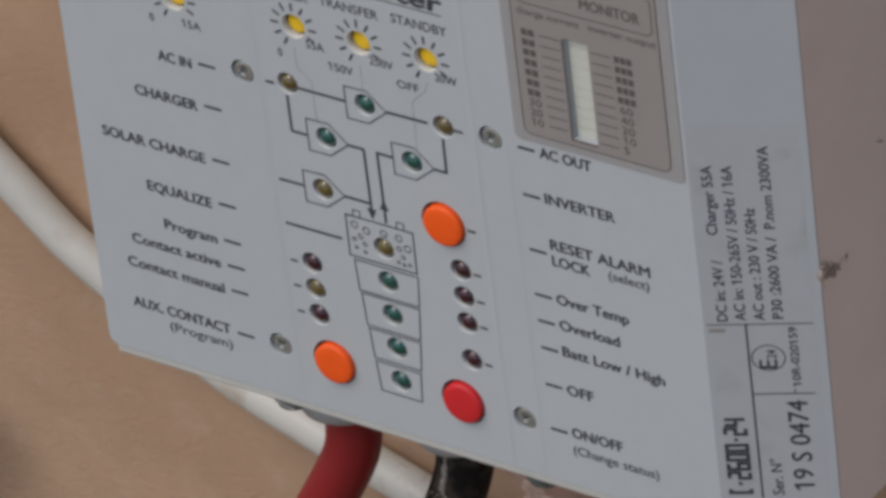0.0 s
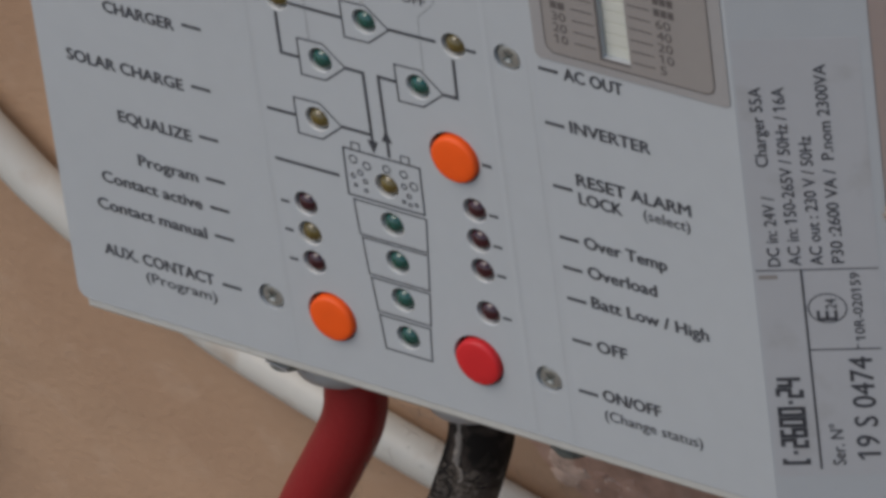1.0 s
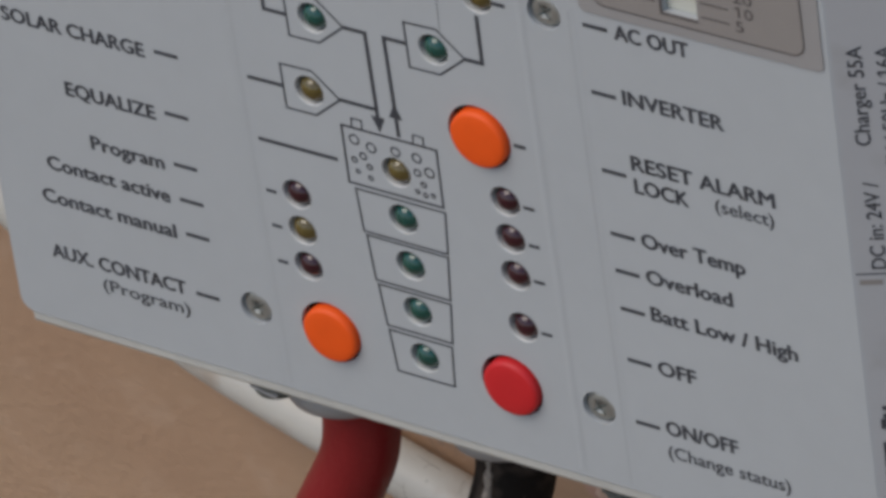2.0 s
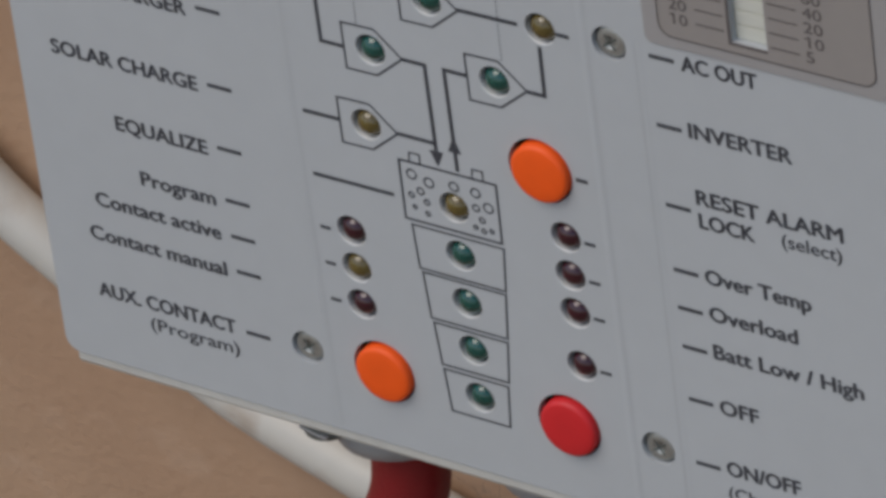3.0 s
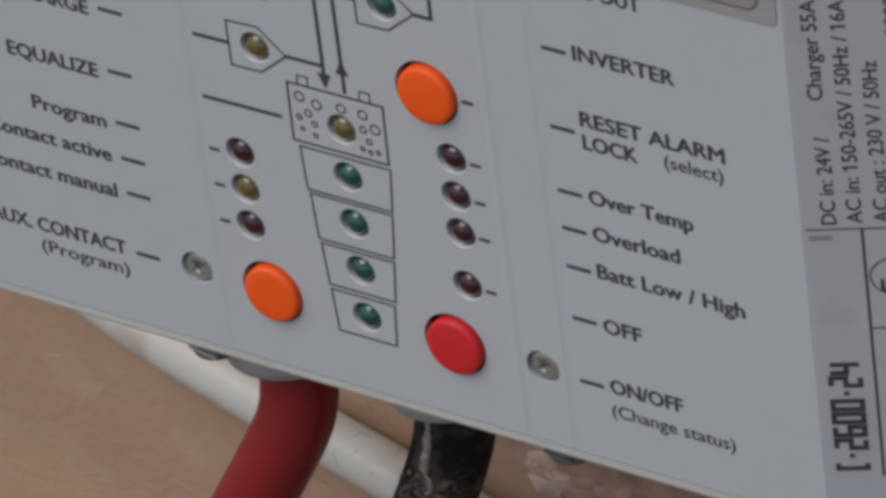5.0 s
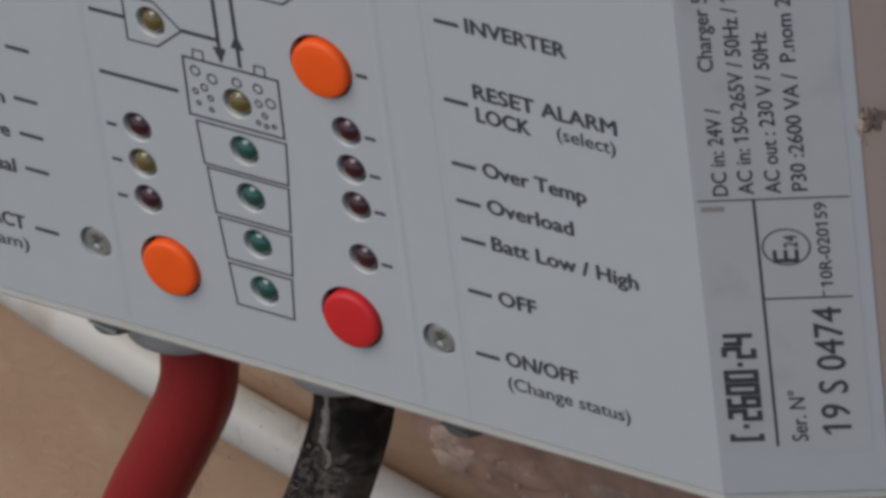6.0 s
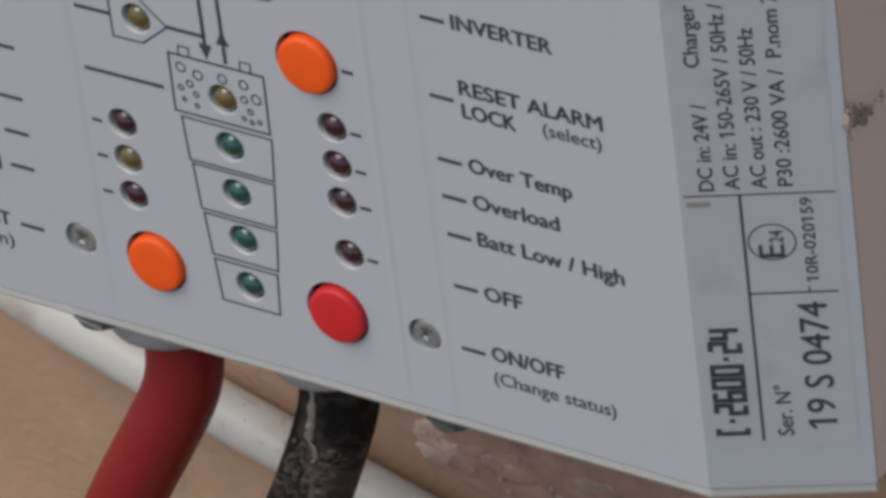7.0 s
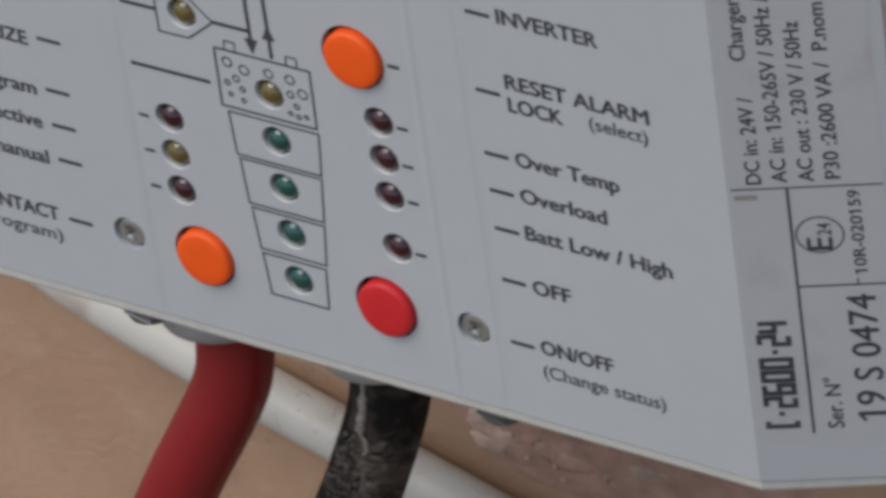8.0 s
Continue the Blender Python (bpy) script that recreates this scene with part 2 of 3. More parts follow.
def smooth_path(pts, steps=10):
    """A Catmull-Rom line through the points."""
    p = [Vector(q) for q in pts]
    p = [2 * p[0] - p[1]] + p + [2 * p[-1] - p[-2]]
    out = []
    for a, b, c, d in zip(p, p[1:], p[2:], p[3:]):
        for i in range(steps):
            t = i / steps
            out.append(0.5 * (2 * b + (c - a) * t + (2 * a - 5 * b + 4 * c - d) * t * t + (3 * b - a - 3 * c + d) * t ** 3))
    return out + [p[-2]]


def tube(pts, radius, n=20, steps=10, wobble=0.0):
    """A round cable along a smooth line; millimetres."""
    line = smooth_path(pts, steps)
    bm, rings = bmesh.new(), []
    side = Vector((1, 0, 0))
    for i, q in enumerate(line):
        ahead = (line[min(i + 1, len(line) - 1)] - line[max(i - 1, 0)]).normalized()
        side = (side - ahead * side.dot(ahead)).normalized()
        up = ahead.cross(side)
        ring = []
        for k in range(n):
            a = 2 * math.pi * k / n
            r = radius + wobble * noise.noise(q * 0.05 + Vector((k * 0.4, 0, 0)))
            ring.append(bm.verts.new((q + side * r * math.cos(a) + up * r * math.sin(a)) * MM))
        rings.append(ring)
    for a, b in zip(rings, rings[1:]):
        for i in range(n):
            bm.faces.new((a[i], a[(i + 1) % n], b[(i + 1) % n], b[i]))
    bm.faces.new(rings[0]), bm.faces.new(rings[-1])
    bmesh.ops.recalc_face_normals(bm, faces=bm.faces[:])
    return bm


# A print frame: origin and two unit directions, so that print lies on the front or on the slanted cheek.
LIFT = 0.06
CHEEK = radians(27)
RIDGE = 134.3


def on_front(u, v, lift=LIFT):
    return Vector((u, -lift, v)) * MM


def on_cheek(u, v, lift=LIFT):
    return Vector((RIDGE + u * math.cos(CHEEK) + lift * math.sin(CHEEK), u * math.sin(CHEEK) - lift * math.cos(CHEEK), v)) * MM


def stroke(bm, pts, w, place, lift=LIFT):
    """A printed line of width w with mitred corners."""
    p = [Vector(q) for q in pts]
    left, right = [], []
    for i, q in enumerate(p):
        a = (q - p[i - 1]).normalized() if i else (p[1] - q).normalized()
        b = (p[i + 1] - q).normalized() if i + 1 < len(p) else a
        n = Vector((-(a + b).y, (a + b).x))
        n = n.normalized() / max(0.4, n.normalized().dot(Vector((-a.y, a.x))))
        left.append(bm.verts.new(place(*(q + n * w / 2), lift)))
        right.append(bm.verts.new(place(*(q - n * w / 2), lift)))
    for i in range(len(p) - 1):
        bm.faces.new((left[i], right[i], right[i + 1], left[i + 1]))


def printed_line(pts, w, parent, name="printed_line", place=on_front, mat=None, closed=False, lift=LIFT):
    bm = bmesh.new()
    pts = list(pts)
    if closed:
        pts = [tuple((Vector(pts[0]) + Vector(pts[-1])) / 2)] + pts[0:] + [tuple((Vector(pts[0]) + Vector(pts[-1])) / 2)]
    stroke(bm, pts, w, place, lift)
    return part(name, bm, mat or INK, parent)


def filled(pts, parent, name, place=on_front, mat=None, lift=LIFT):
    bm = bmesh.new()
    bm.faces.new([bm.verts.new(place(*q, lift)) for q in pts])
    return part(name, bm, mat or INK, parent)


def glyphs(words, bold):
    cu = bpy.data.curves.new("type", "FONT")
    cu.body, cu.size, cu.offset, cu.resolution_u = words, 1.0, bold, 3
    ob = bpy.data.objects.new("type", cu)
    scene.collection.objects.link(ob)
    me = bpy.data.meshes.new_from_object(ob.evaluated_get(bpy.context.evaluated_depsgraph_get()))
    co = [Vector(v.co) for v in me.vertices]
    faces = [tuple(p.vertices) for p in me.polygons]
    bpy.data.meshes.remove(me)
    bpy.data.objects.remove(ob)
    bpy.data.curves.remove(cu)
    return co, faces


CAP = max(v.y for v in glyphs("H", 0.0)[0])
STEM = max(v.x for v in glyphs("1", 0.0)[0]) - min(v.x for v in glyphs("1", 0.0)[0])


def lettering(words, x0, z, x1, cap, parent, bold=0.055, place=on_front, mat=None, lift=LIFT, turned=False, lean=0.0):
    """Words from x0 to x1 on the baseline z, capitals cap high. turned: reads upwards, with (x0, x1) along v and z along u."""
    co, faces = glyphs(words, 0.0)
    for i, ch in enumerate(words):
        if ch == "1":  # the numeral one gets its flag
            right = max(v.x for v in glyphs(words[:i + 1], 0.0)[0])
            x, k = right - STEM, len(co)
            co += [Vector((x, CAP, 0)), Vector((x - 0.17, CAP * 0.83, 0)), Vector((x - 0.17, CAP * 0.70, 0)), Vector((x, CAP * 0.86, 0))]
            faces.append((k, k + 1, k + 2, k + 3))
    lo, hi = min(v.x for v in co), max(v.x for v in co)
    bm = bmesh.new()
    w = bold * cap
    for n, (da, db) in enumerate(((0, 0), (-w, 0), (w, 0), (0, w * 0.6), (0, -w * 0.6)) if w else ((0, 0),)):
        vs = []
        for v in co:
            a = x0 + w + (v.x - lo) / (hi - lo) * (x1 - x0 - 2 * w) + da
            b = v.y / CAP * cap + db
            a += lean * b
            up = lift + 0.004 * n
            vs.append(bm.verts.new(place(z - b, a, up) if turned else place(a, z + b, up)))
        for f in faces:
            bm.faces.new([vs[i] for i in f])
    return part("lettering", bm, mat or INK, parent)


# ---- setting ----


def slab(name, x0, y0, z0, x1, y1, z1, mat, label, category):
    bm = bmesh.new()
    bmesh.ops.create_cube(bm, size=1.0)
    bmesh.ops.transform(bm, matrix=Matrix.Translation(((x0 + x1) / 2, (y0 + y1) / 2, (z0 + z1) / 2)) @ Matrix.Diagonal((x1 - x0, y1 - y0, z1 - z0, 1)), verts=bm.verts[:])
    ob = link_mesh(name, bm, mat)
    return tagged(ob, label, category, kind="structure")


WALL_Y = 0.100


def plaster_wall():
    """A thick wall whose plaster swells a little round the inverter."""
    bm = bmesh.new()
    xs = [-4.0, -2.0, -1.0] + [-0.6 + 0.02 * i for i in range(61)] + [1.0, 2.0, 4.0]
    zs = [0.0, 0.17] + [0.35 + 0.02 * i for i in range(41)] + [1.4, 2.0, 2.6, 3.0]
    grid = []
    for x in xs:
        col = []
        for z in zs:
            near = max(0.0, 1.0 - max(abs(x) / 0.62, abs(z - BASE.z) / 0.42))
            dy = -0.0035 * noise.noise(Vector((x * 9, 0, z * 9))) - 0.001 * noise.noise(Vector((x * 40, 3, z * 40)))
            col.append(bm.verts.new((x, WALL_Y + (0.002 + dy) * min(1.0, near * 4), z)))
        grid.append(col)
    for a, b in zip(grid, grid[1:]):
        for i in range(len(zs) - 1):
            bm.faces.new((a[i], b[i], b[i + 1], a[i + 1]))
    n = len(zs) - 1
    rim = [c[0] for c in grid] + grid[-1][1:] + [c[n] for c in grid[-2::-1]] + grid[0][n - 1:0:-1]
    back = [bm.verts.new((v.co.x, WALL_Y + 0.2, v.co.z)) for v in rim]
    for a in range(len(rim)):
        b = (a + 1) % len(rim)
        bm.faces.new((rim[a], rim[b], back[b], back[a]))
    bm.faces.new(back)
    bmesh.ops.recalc_face_normals(bm, faces=bm.faces[:])
    return tagged(link_mesh("wall_north", bm, WALL, smooth=True), "tan plastered wall with reddish brown stains", "wall", kind="structure")


wall = plaster_wall()
slab("ground", -60, -60, -0.2, 60, 60, 0.0, GROUND, "dusty brown ground in front of the wall", "ground")

# ---- the inverter ----
device = new("inverter_charger")
device.location = BASE
tagged(device, "light grey wall-mounted inverter charger with status lamps and buttons", "inverter")

FLOOR_Z, TOP_Z = -16.9, 215.0


def left_edge(z):
    return -57.6 + 0.008 * (z - FLOOR_Z)


LED_ROWS = [
    (14.2, 85.5, LED_AMBER), (37.9, 85.5, LED_GREEN), (61.6, 85.6, LED_AMBER),
    (24.2, 71.6, LED_GREEN), (50.4, 71.7, LED_GREEN), (20.9, 54.9, LED_AMBER), (37.9, 41.6, LED_AMBER),
    (37.9, 31.2, LED_GREEN), (37.9, 20.8, LED_GREEN), (37.9, 10.4, LED_GREEN), (37.9, -0.1, LED_GREEN),
    (14.1, 30.0, LED_RED), (14.1, 21.9, LED_AMBER), (14.1, 13.8, LED_RED),
    (61.5, 41.8, LED_RED), (61.5, 33.6, LED_RED), (61.5, 25.5, LED_RED), (61.5, 13.9, LED_RED)]
SCREWS = [(0.2, 85.2), (75.8, 86.2), (0.0, 0.0), (76.0, 0.0)]
BUTTONS = [(57.9, 55.0, ORANGE, "orange"), (17.0, -0.4, ORANGE, "orange"), (57.1, -0.5, RED, "red")]
KNOBS = [(-19.0, 102.2), (18.6, 103.9), (38.5, 104.3), (58.8, 104.8)]
LED_R, SCREW_R, BUTTON_R, KNOB_R = 3.2, 3.5, 6.65, 3.55
WIN = (101.5, 93.4, 108.6, 123.0)

holes = [circle(x, z, LED_R) for x, z, _ in LED_ROWS] + [circle(x, z, SCREW_R) for x, z in SCREWS]
holes += [circle(x, z, BUTTON_R, 40) for x, z, *_ in BUTTONS] + [circle(x, z, KNOB_R) for x, z in KNOBS]
holes.append([(WIN[0], WIN[1]), (WIN[2], WIN[1]), (WIN[2], WIN[3]), (WIN[0], WIN[3])])
r = 3.0
outline = [(left_edge(FLOOR_Z) + r - r * math.cos(radians(a)), FLOOR_Z + r - r * math.sin(radians(a))) for a in (0, 18, 36, 54, 72, 90)]
outline += [(RIDGE, FLOOR_Z), (RIDGE, TOP_Z), (left_edge(TOP_Z), TOP_Z)]
front = part("front_panel", plate(outline, holes, 0.0, 2.4), PANEL, device, "light grey printed front panel")


def ring_walls(levels, mat, name, label=""):
    """A shell through closed rings of points, each level a list of (x, y, z)."""
    bm = bmesh.new()
    rings = [[bm.verts.new(Vector(q) * MM) for q in ring] for ring in levels]
    for a, b in zip(rings, rings[1:]):
        n = len(a)
        for i in range(n):
            bm.faces.new((a[i], a[(i + 1) % n], b[(i + 1) % n], b[i]))
    bm.faces.new(rings[0]), bm.faces.new(rings[-1])
    bmesh.ops.recalc_face_normals(bm, faces=bm.faces[:])
    return part(name, bm, mat, device, label)


CHEEK_W = 30.0
CX, CY = RIDGE + CHEEK_W * math.cos(CHEEK), CHEEK_W * math.sin(CHEEK)


def cheek_ring(z):
    return [(RIDGE, 0.0, z), (CX, CY, z), (CX, CY + 0.7, z), (CX - 3.0, CY + 0.9, z), (RIDGE, 2.4, z)]


cheek = ring_walls([cheek_ring(FLOOR_Z), cheek_ring(TOP_Z)], PANEL, "slanted_cheek", "light grey slanted cheek of the cover")


def tray_ring(z):
    return [(left_edge(z) + 0.4, 2.4, z), (RIDGE, 2.41, z), (CX - 3.0, CY + 0.91, z), (CX - 0.05, CY + 0.71, z), (CX + 0.4, 52.0, z), (CX + 0.4, 97.0, z), (left_edge(z) + 0.4, 97.0, z)]


def housing():
    """The sheet-metal box behind the cover, open behind the front panel for lamps and buttons."""
    bm = bmesh.new()
    lo = [bm.verts.new(Vector(q) * MM) for q in tray_ring(FLOOR_Z + 0.2)]
    hi = [bm.verts.new(Vector(q) * MM) for q in tray_ring(TOP_Z - 0.2)]
    n = len(lo)
    for i in range(1, n):
        bm.faces.new((lo[i], lo[(i + 1) % n], hi[(i + 1) % n], hi[i]))
    bm.faces.new(lo), bm.faces.new(hi)
    bmesh.ops.recalc_face_normals(bm, faces=bm.faces[:])
    return part("housing", bm, SIDE, device, "taupe painted sheet-metal housing")


housing()
part("circuit_tray", plate([(-50, -14), (128, -14), (128, 205), (-44, 205)], [], 9.0, 10.0), DARK, device, "black tray behind the lamps")
# rear plate on the wall
part("mounting_plate", plate([(-66, FLOOR_Z + 6), (CX + 6, FLOOR_Z + 6), (CX + 6, TOP_Z + 6), (-66, TOP_Z + 6)], [], 97.0, 103.5), PANEL, device, "light grey rear mounting plate")


def lip():
    """The folded lower edge of the cover, a thin cream strip under the front and the cheek."""
    x0 = left_edge(FLOOR_Z)
    bm = bmesh.new()
    line = [(x0 + 2.0, 0.9), (RIDGE - 0.2, 0.9), (CX - 0.6, CY + 0.9)]
    back = [(x0 + 2.0, 3.2), (RIDGE - 0.6, 3.2), (CX - 1.4, CY + 3.0)]
    prof = [(0.0, -0.15), (-0.35, -0.6), (-0.35, -2.2), (0.0, -2.9), (0.6, -3.2)]
    rows = []
    for x, y in line:
        rows.append([bm.verts.new(Vector((x, y + dy, FLOOR_Z + dz)) * MM) for dy, dz in prof])
    for i, (x, y) in enumerate(back):
        rows[i] += [bm.verts.new(Vector((x, y, FLOOR_Z - 3.2)) * MM), bm.verts.new(Vector((x, y, FLOOR_Z - 0.15)) * MM)]
    n = len(rows[0])
    for a, b in zip(rows, rows[1:]):
        for i in range(n):
            bm.faces.new((a[i], a[(i + 1) % n], b[(i + 1) % n], b[i]))
    bm.faces.new(rows[0]), bm.faces.new(rows[-1])
    bmesh.ops.recalc_face_normals(bm, faces=bm.faces[:])
    return part("cover_edge", bm, LIP, device, "cream folded lower edge")


lip()
# black strip put in for the shade between the panel and its folded edge
part("gap_shade_strip", plate([(left_edge(FLOOR_Z) + 2.5, FLOOR_Z - 0.2), (RIDGE - 0.6, FLOOR_Z - 0.2), (RIDGE - 0.6, FLOOR_Z + 0.2), (left_edge(FLOOR_Z) + 2.5, FLOOR_Z + 0.2)], [], 1.4, 2.3), DARK, device)

for x, z, mat in LED_ROWS:
    bm = lathe([(2.72, 8.9), (2.72, 1.7)] + [(2.72 * math.cos(radians(a)), 1.7 - 2.4 * math.sin(radians(a))) for a in (15, 30, 45, 60, 75, 90)], x + 0.12, z - 0.08, 24)
    part("indicator_lamp", bm, mat, device, {LED_RED: "dark red unlit lens", LED_GREEN: "dark green unlit lens", LED_AMBER: "amber unlit lens"}[mat], True)
# white cut edges of the foil inside the holes
for (x, z, *_), rad in [(q, LED_R) for q in LED_ROWS] + [(q, KNOB_R) for q in KNOBS]:
    bm = lathe([(rad + 0.06, -0.03), (rad - 0.03, 0.0), (rad - 0.1, 0.3), (rad - 0.1, 2.2)], x, z, 28)
    part("hole_rim", bm, RIM, front, "white cut rim of the hole", True)
for x, z in SCREWS:
    bm = lathe([(3.12, 8.9), (3.12, 1.1), (2.95, 0.7), (2.35, 0.5), (1.6, 0.4), (1.3, 0.45), (1.0, 0.95), (0, 0.95)], x, z, 24)
    screw = part("panel_screw", bm, STEEL, device, "recessed zinc screw head", True)
    for a in (35, 125):
        c, s = math.cos(radians(a)), math.sin(radians(a))
        bm = bmesh.new()
        vs = [bm.verts.new(Vector((x + i * c * 1.8 - j * s * 0.22, 0.37, z + i * s * 1.8 + j * c * 0.22)) * MM) for i, j in ((-1, -1), (1, -1), (1, 1), (-1, 1))]
        bm.faces.new(vs)
        part("screw_slot", bm, GROOVE, screw)
for x, z, mat, hue in BUTTONS:
    bm = lathe([(5.9, 8.9), (5.9, -0.7), (5.8, -1.1), (5.5, -1.38), (5.0, -1.52), (3.0, -1.6), (0, -1.62)], x + 0.3, z - 0.05, 48)
    part("push_button", bm, mat, device, "round " + hue + " push button", True)
for x, z in KNOBS:
    bm = lathe([(2.95, 8.9), (2.95, 2.0), (2.75, 1.6), (1.2, 1.5), (0, 1.5)], x, z, 28)
    part("setting_knob", bm, YELLOW, device, "recessed yellow setting knob", True)

# ---- print on the front panel ----
LEFT_WORDS = [
    ("AC IN", -26.7, 81.6, 83.8), ("CHARGER", -36.0, 68.6, 70.9), ("SOLAR CHARGE", -49.0, 52.3, 54.3), ("EQUALIZE", -36.8, 38.4, 40.6),
    ("Program", -33.0, 27.2, 29.1), ("Contact active", -44.6, 19.6, 21.1), ("Contact manual", -47.2, 11.5, 13.2), ("AUX. CONTACT", -47.5, -1.6, -0.5)]
RIGHT_WORDS = [
    ("AC OUT", 105.7, 84.6, 86.0), ("INVERTER", 111.2, 70.8, 71.8), ("RESET ALARM", 120.0, 56.9, 55.1), ("Over Temp", 112.0, 40.2, 41.4),
    ("Overload", 108.5, 32.3, 33.3), ("Batt Low / High", 121.0, 24.1, 24.9), ("OFF", 98.5, 12.1, 13.5), ("ON/OFF", 105.8, -1.3, -0.5)]
for words, a, z, tick in LEFT_WORDS:
    lettering(words, a, z, -16.0, 3.05, front)
    printed_line([(-13.8, tick), (-8.4, tick)], 0.85, front, "tick_mark")
for words, b, z, tick in RIGHT_WORDS:
    lettering(words, 90.3, z, b, 3.05, front)
    printed_line([(83.9, tick), (89.0, tick)], 0.85, front, "tick_mark")
lettering("(Program)", -36.3, -6.3, -16.0, 2.7, front, 0.025)
lettering("LOCK", 90.4, 52.0, 101.8, 3.05, front)
lettering("(select)", 107.2, 52.7, 119.3, 2.7, front, 0.025)
lettering("(Change status)", 90.2, -6.6, 116.1, 2.7, front, 0.025)
lettering("TRANSFER", 27.8, 112.9, 45.6, 2.7, front, 0.02)
lettering("STANDBY", 49.6, 113.6, 66.3, 2.7, front, 0.02)
lettering("CHARGER", 6.6, 112.2, 24.2, 2.7, front, 0.02)
lettering("inverter", 29.0, 120.4, 65.6, 5.0, front, 0.08, lean=0.15)
printed_line([(23.0, 119.4), (65.4, 119.4)], 0.35, front, "title_rule")

HOUSE = [(-5.7, 4.6), (1.3, 4.8), (6.8, -0.1), (0.9, -5.0), (-5.7, -5.1)]
for x, z in ((24.2, 71.5), (50.4, 71.6), (20.9, 54.8), (37.7, 85.1)):
    printed_line([(x + a, z + b) for a, b in HOUSE], 0.42, front, "printed_outline", closed=True)
for pts, w in (
        ([(17.4, 85.0), (31.9, 85.0)], 0.82), ([(44.4, 85.2), (57.0, 85.4)], 0.82), ([(64.8, 85.4), (67.6, 85.4)], 0.82), ([(7.3, 84.4), (9.9, 84.4)], 0.82),
        ([(13.6, 81.8), (13.6, 70.9), (18.5, 70.9)], 0.82), ([(31.0, 71.4), (35.7, 71.4), (35.7, 52.2)], 0.82),
        ([(57.2, 71.5), (60.9, 71.5), (61.1, 81.8)], 0.82), ([(44.7, 71.5), (39.8, 71.5), (39.8, 49.9)], 0.82),
        ([(27.7, 54.8), (35.6, 54.8)], 0.82), ([(7.2, 54.4), (15.2, 54.5)], 0.82), ([(7.4, 40.8), (25.0, 40.9)], 0.82),
        ([(65.3, 55.2), (67.8, 55.2)], 0.82)):
    printed_line(pts, w, front, "flow_line")
filled([(34.2, 53.2), (37.2, 53.2), (35.7, 49.8)], front, "arrow_head", lift=0.07)
filled([(38.3, 53.9), (41.2, 53.9), (39.8, 57.2)], front, "arrow_head", lift=0.07)
for z in (29.2, 21.3, 13.2):
    printed_line([(7.2, z), (9.5, z)], 0.72, front, "tick_mark")
for z in (41.7, 33.4, 25.4, 13.8):
    printed_line([(65.4, z), (67.8, z)], 0.72, front, "tick_mark")
# battery with its bubbles and four charge levels
printed_line([(27.1, 49.2), (47.8, 49.2), (47.5, 36.5), (26.9, 36.5)], 0.48, front, "battery_outline", closed=True)
for x in (29.4, 42.8):
    printed_line([(x, 49.3), (x + 0.2, 51.3), (x + 2.4, 51.3), (x + 2.3, 49.3)], 0.35, front, "battery_terminal")
for a, b, c, d, z0, z1 in ((28.1, 47.7, 46.9, 28.5, 35.4, 26.0), (29.0, 46.8, 45.9, 29.5, 25.2, 15.3), (29.9, 45.8, 44.9, 30.5, 14.4, 5.3), (30.7, 44.6, 43.9, 31.3, 4.3, -4.9)):
    printed_line([(a, z0), (b, z0), (c, z1), (d, z1)], 0.42, front, "level_box", closed=True)
for x, z, q in ((29.5, 46.6, 1.0), (33.1, 45.7, 1.0), (38.5, 46.3, 0.95), (43.1, 46.2, 0.95), (45.5, 43.6, 1.0), (31.0, 43.3, 0.7), (28.9, 42.0, 0.55), (32.1, 41.2, 0.55), (29.3, 39.5, 0.4), (32.0, 38.7, 0.45), (42.8, 42.9, 0.7), (43.8, 40.5, 0.55), (42.2, 38.6, 0.42), (43.9, 38.2, 0.45), (45.6, 38.6, 0.42)):
    printed_line(circle(x, z, q, 14), 0.36, front, "bubble_ring", closed=True)
# dial marks round the setting knobs
for n, (x, z) in enumerate(KNOBS):
    for a in range(-30, 241, 30):
        c, s = math.cos(radians(a)), math.sin(radians(a))
        printed_line([(x + c * 4.6, z + s * 4.6), (x + c * 7.0, z + s * 7.0)], 0.7, front, "dial_mark")
for words, a, b, z in (("0", 12.6, 14.0, 93.6), ("55A", 21.8, 27.4, 98.4), ("150V", 28.0, 35.6, 93.6), ("250V", 41.2, 48.4, 98.8), ("OFF", 48.9, 55.6, 94.0), ("20W", 61.0, 67.6, 99.2), ("0", -27.4, -26.0, 93.4), ("15A", -17.2, -11.2, 94.2)):
    lettering(words, a, z, b, 2.4, front, 0.02)


def dotted(pts, parent):
    bm = bmesh.new()
    for a, b in zip(pts, pts[1:]):
        a, b = Vector(a), Vector(b)
        n = max(1, int((b - a).length / 1.0))
        for i in range(n):
            stroke(bm, [a.lerp(b, (i + 0.2) / n), a.lerp(b, (i + 0.75) / n)], 0.2, on_front)
    return part("dotted_line", bm, INK, parent)


dotted([(18.0, 97.4), (18.0, 91.4), (22.0, 88.4), (22.0, 76.4)], front)
dotted([(38.2, 97.6), (38.0, 90.2)], front)
dotted([(58.4, 98.0), (57.6, 95.2), (53.0, 90.6), (52.6, 76.5)], front)
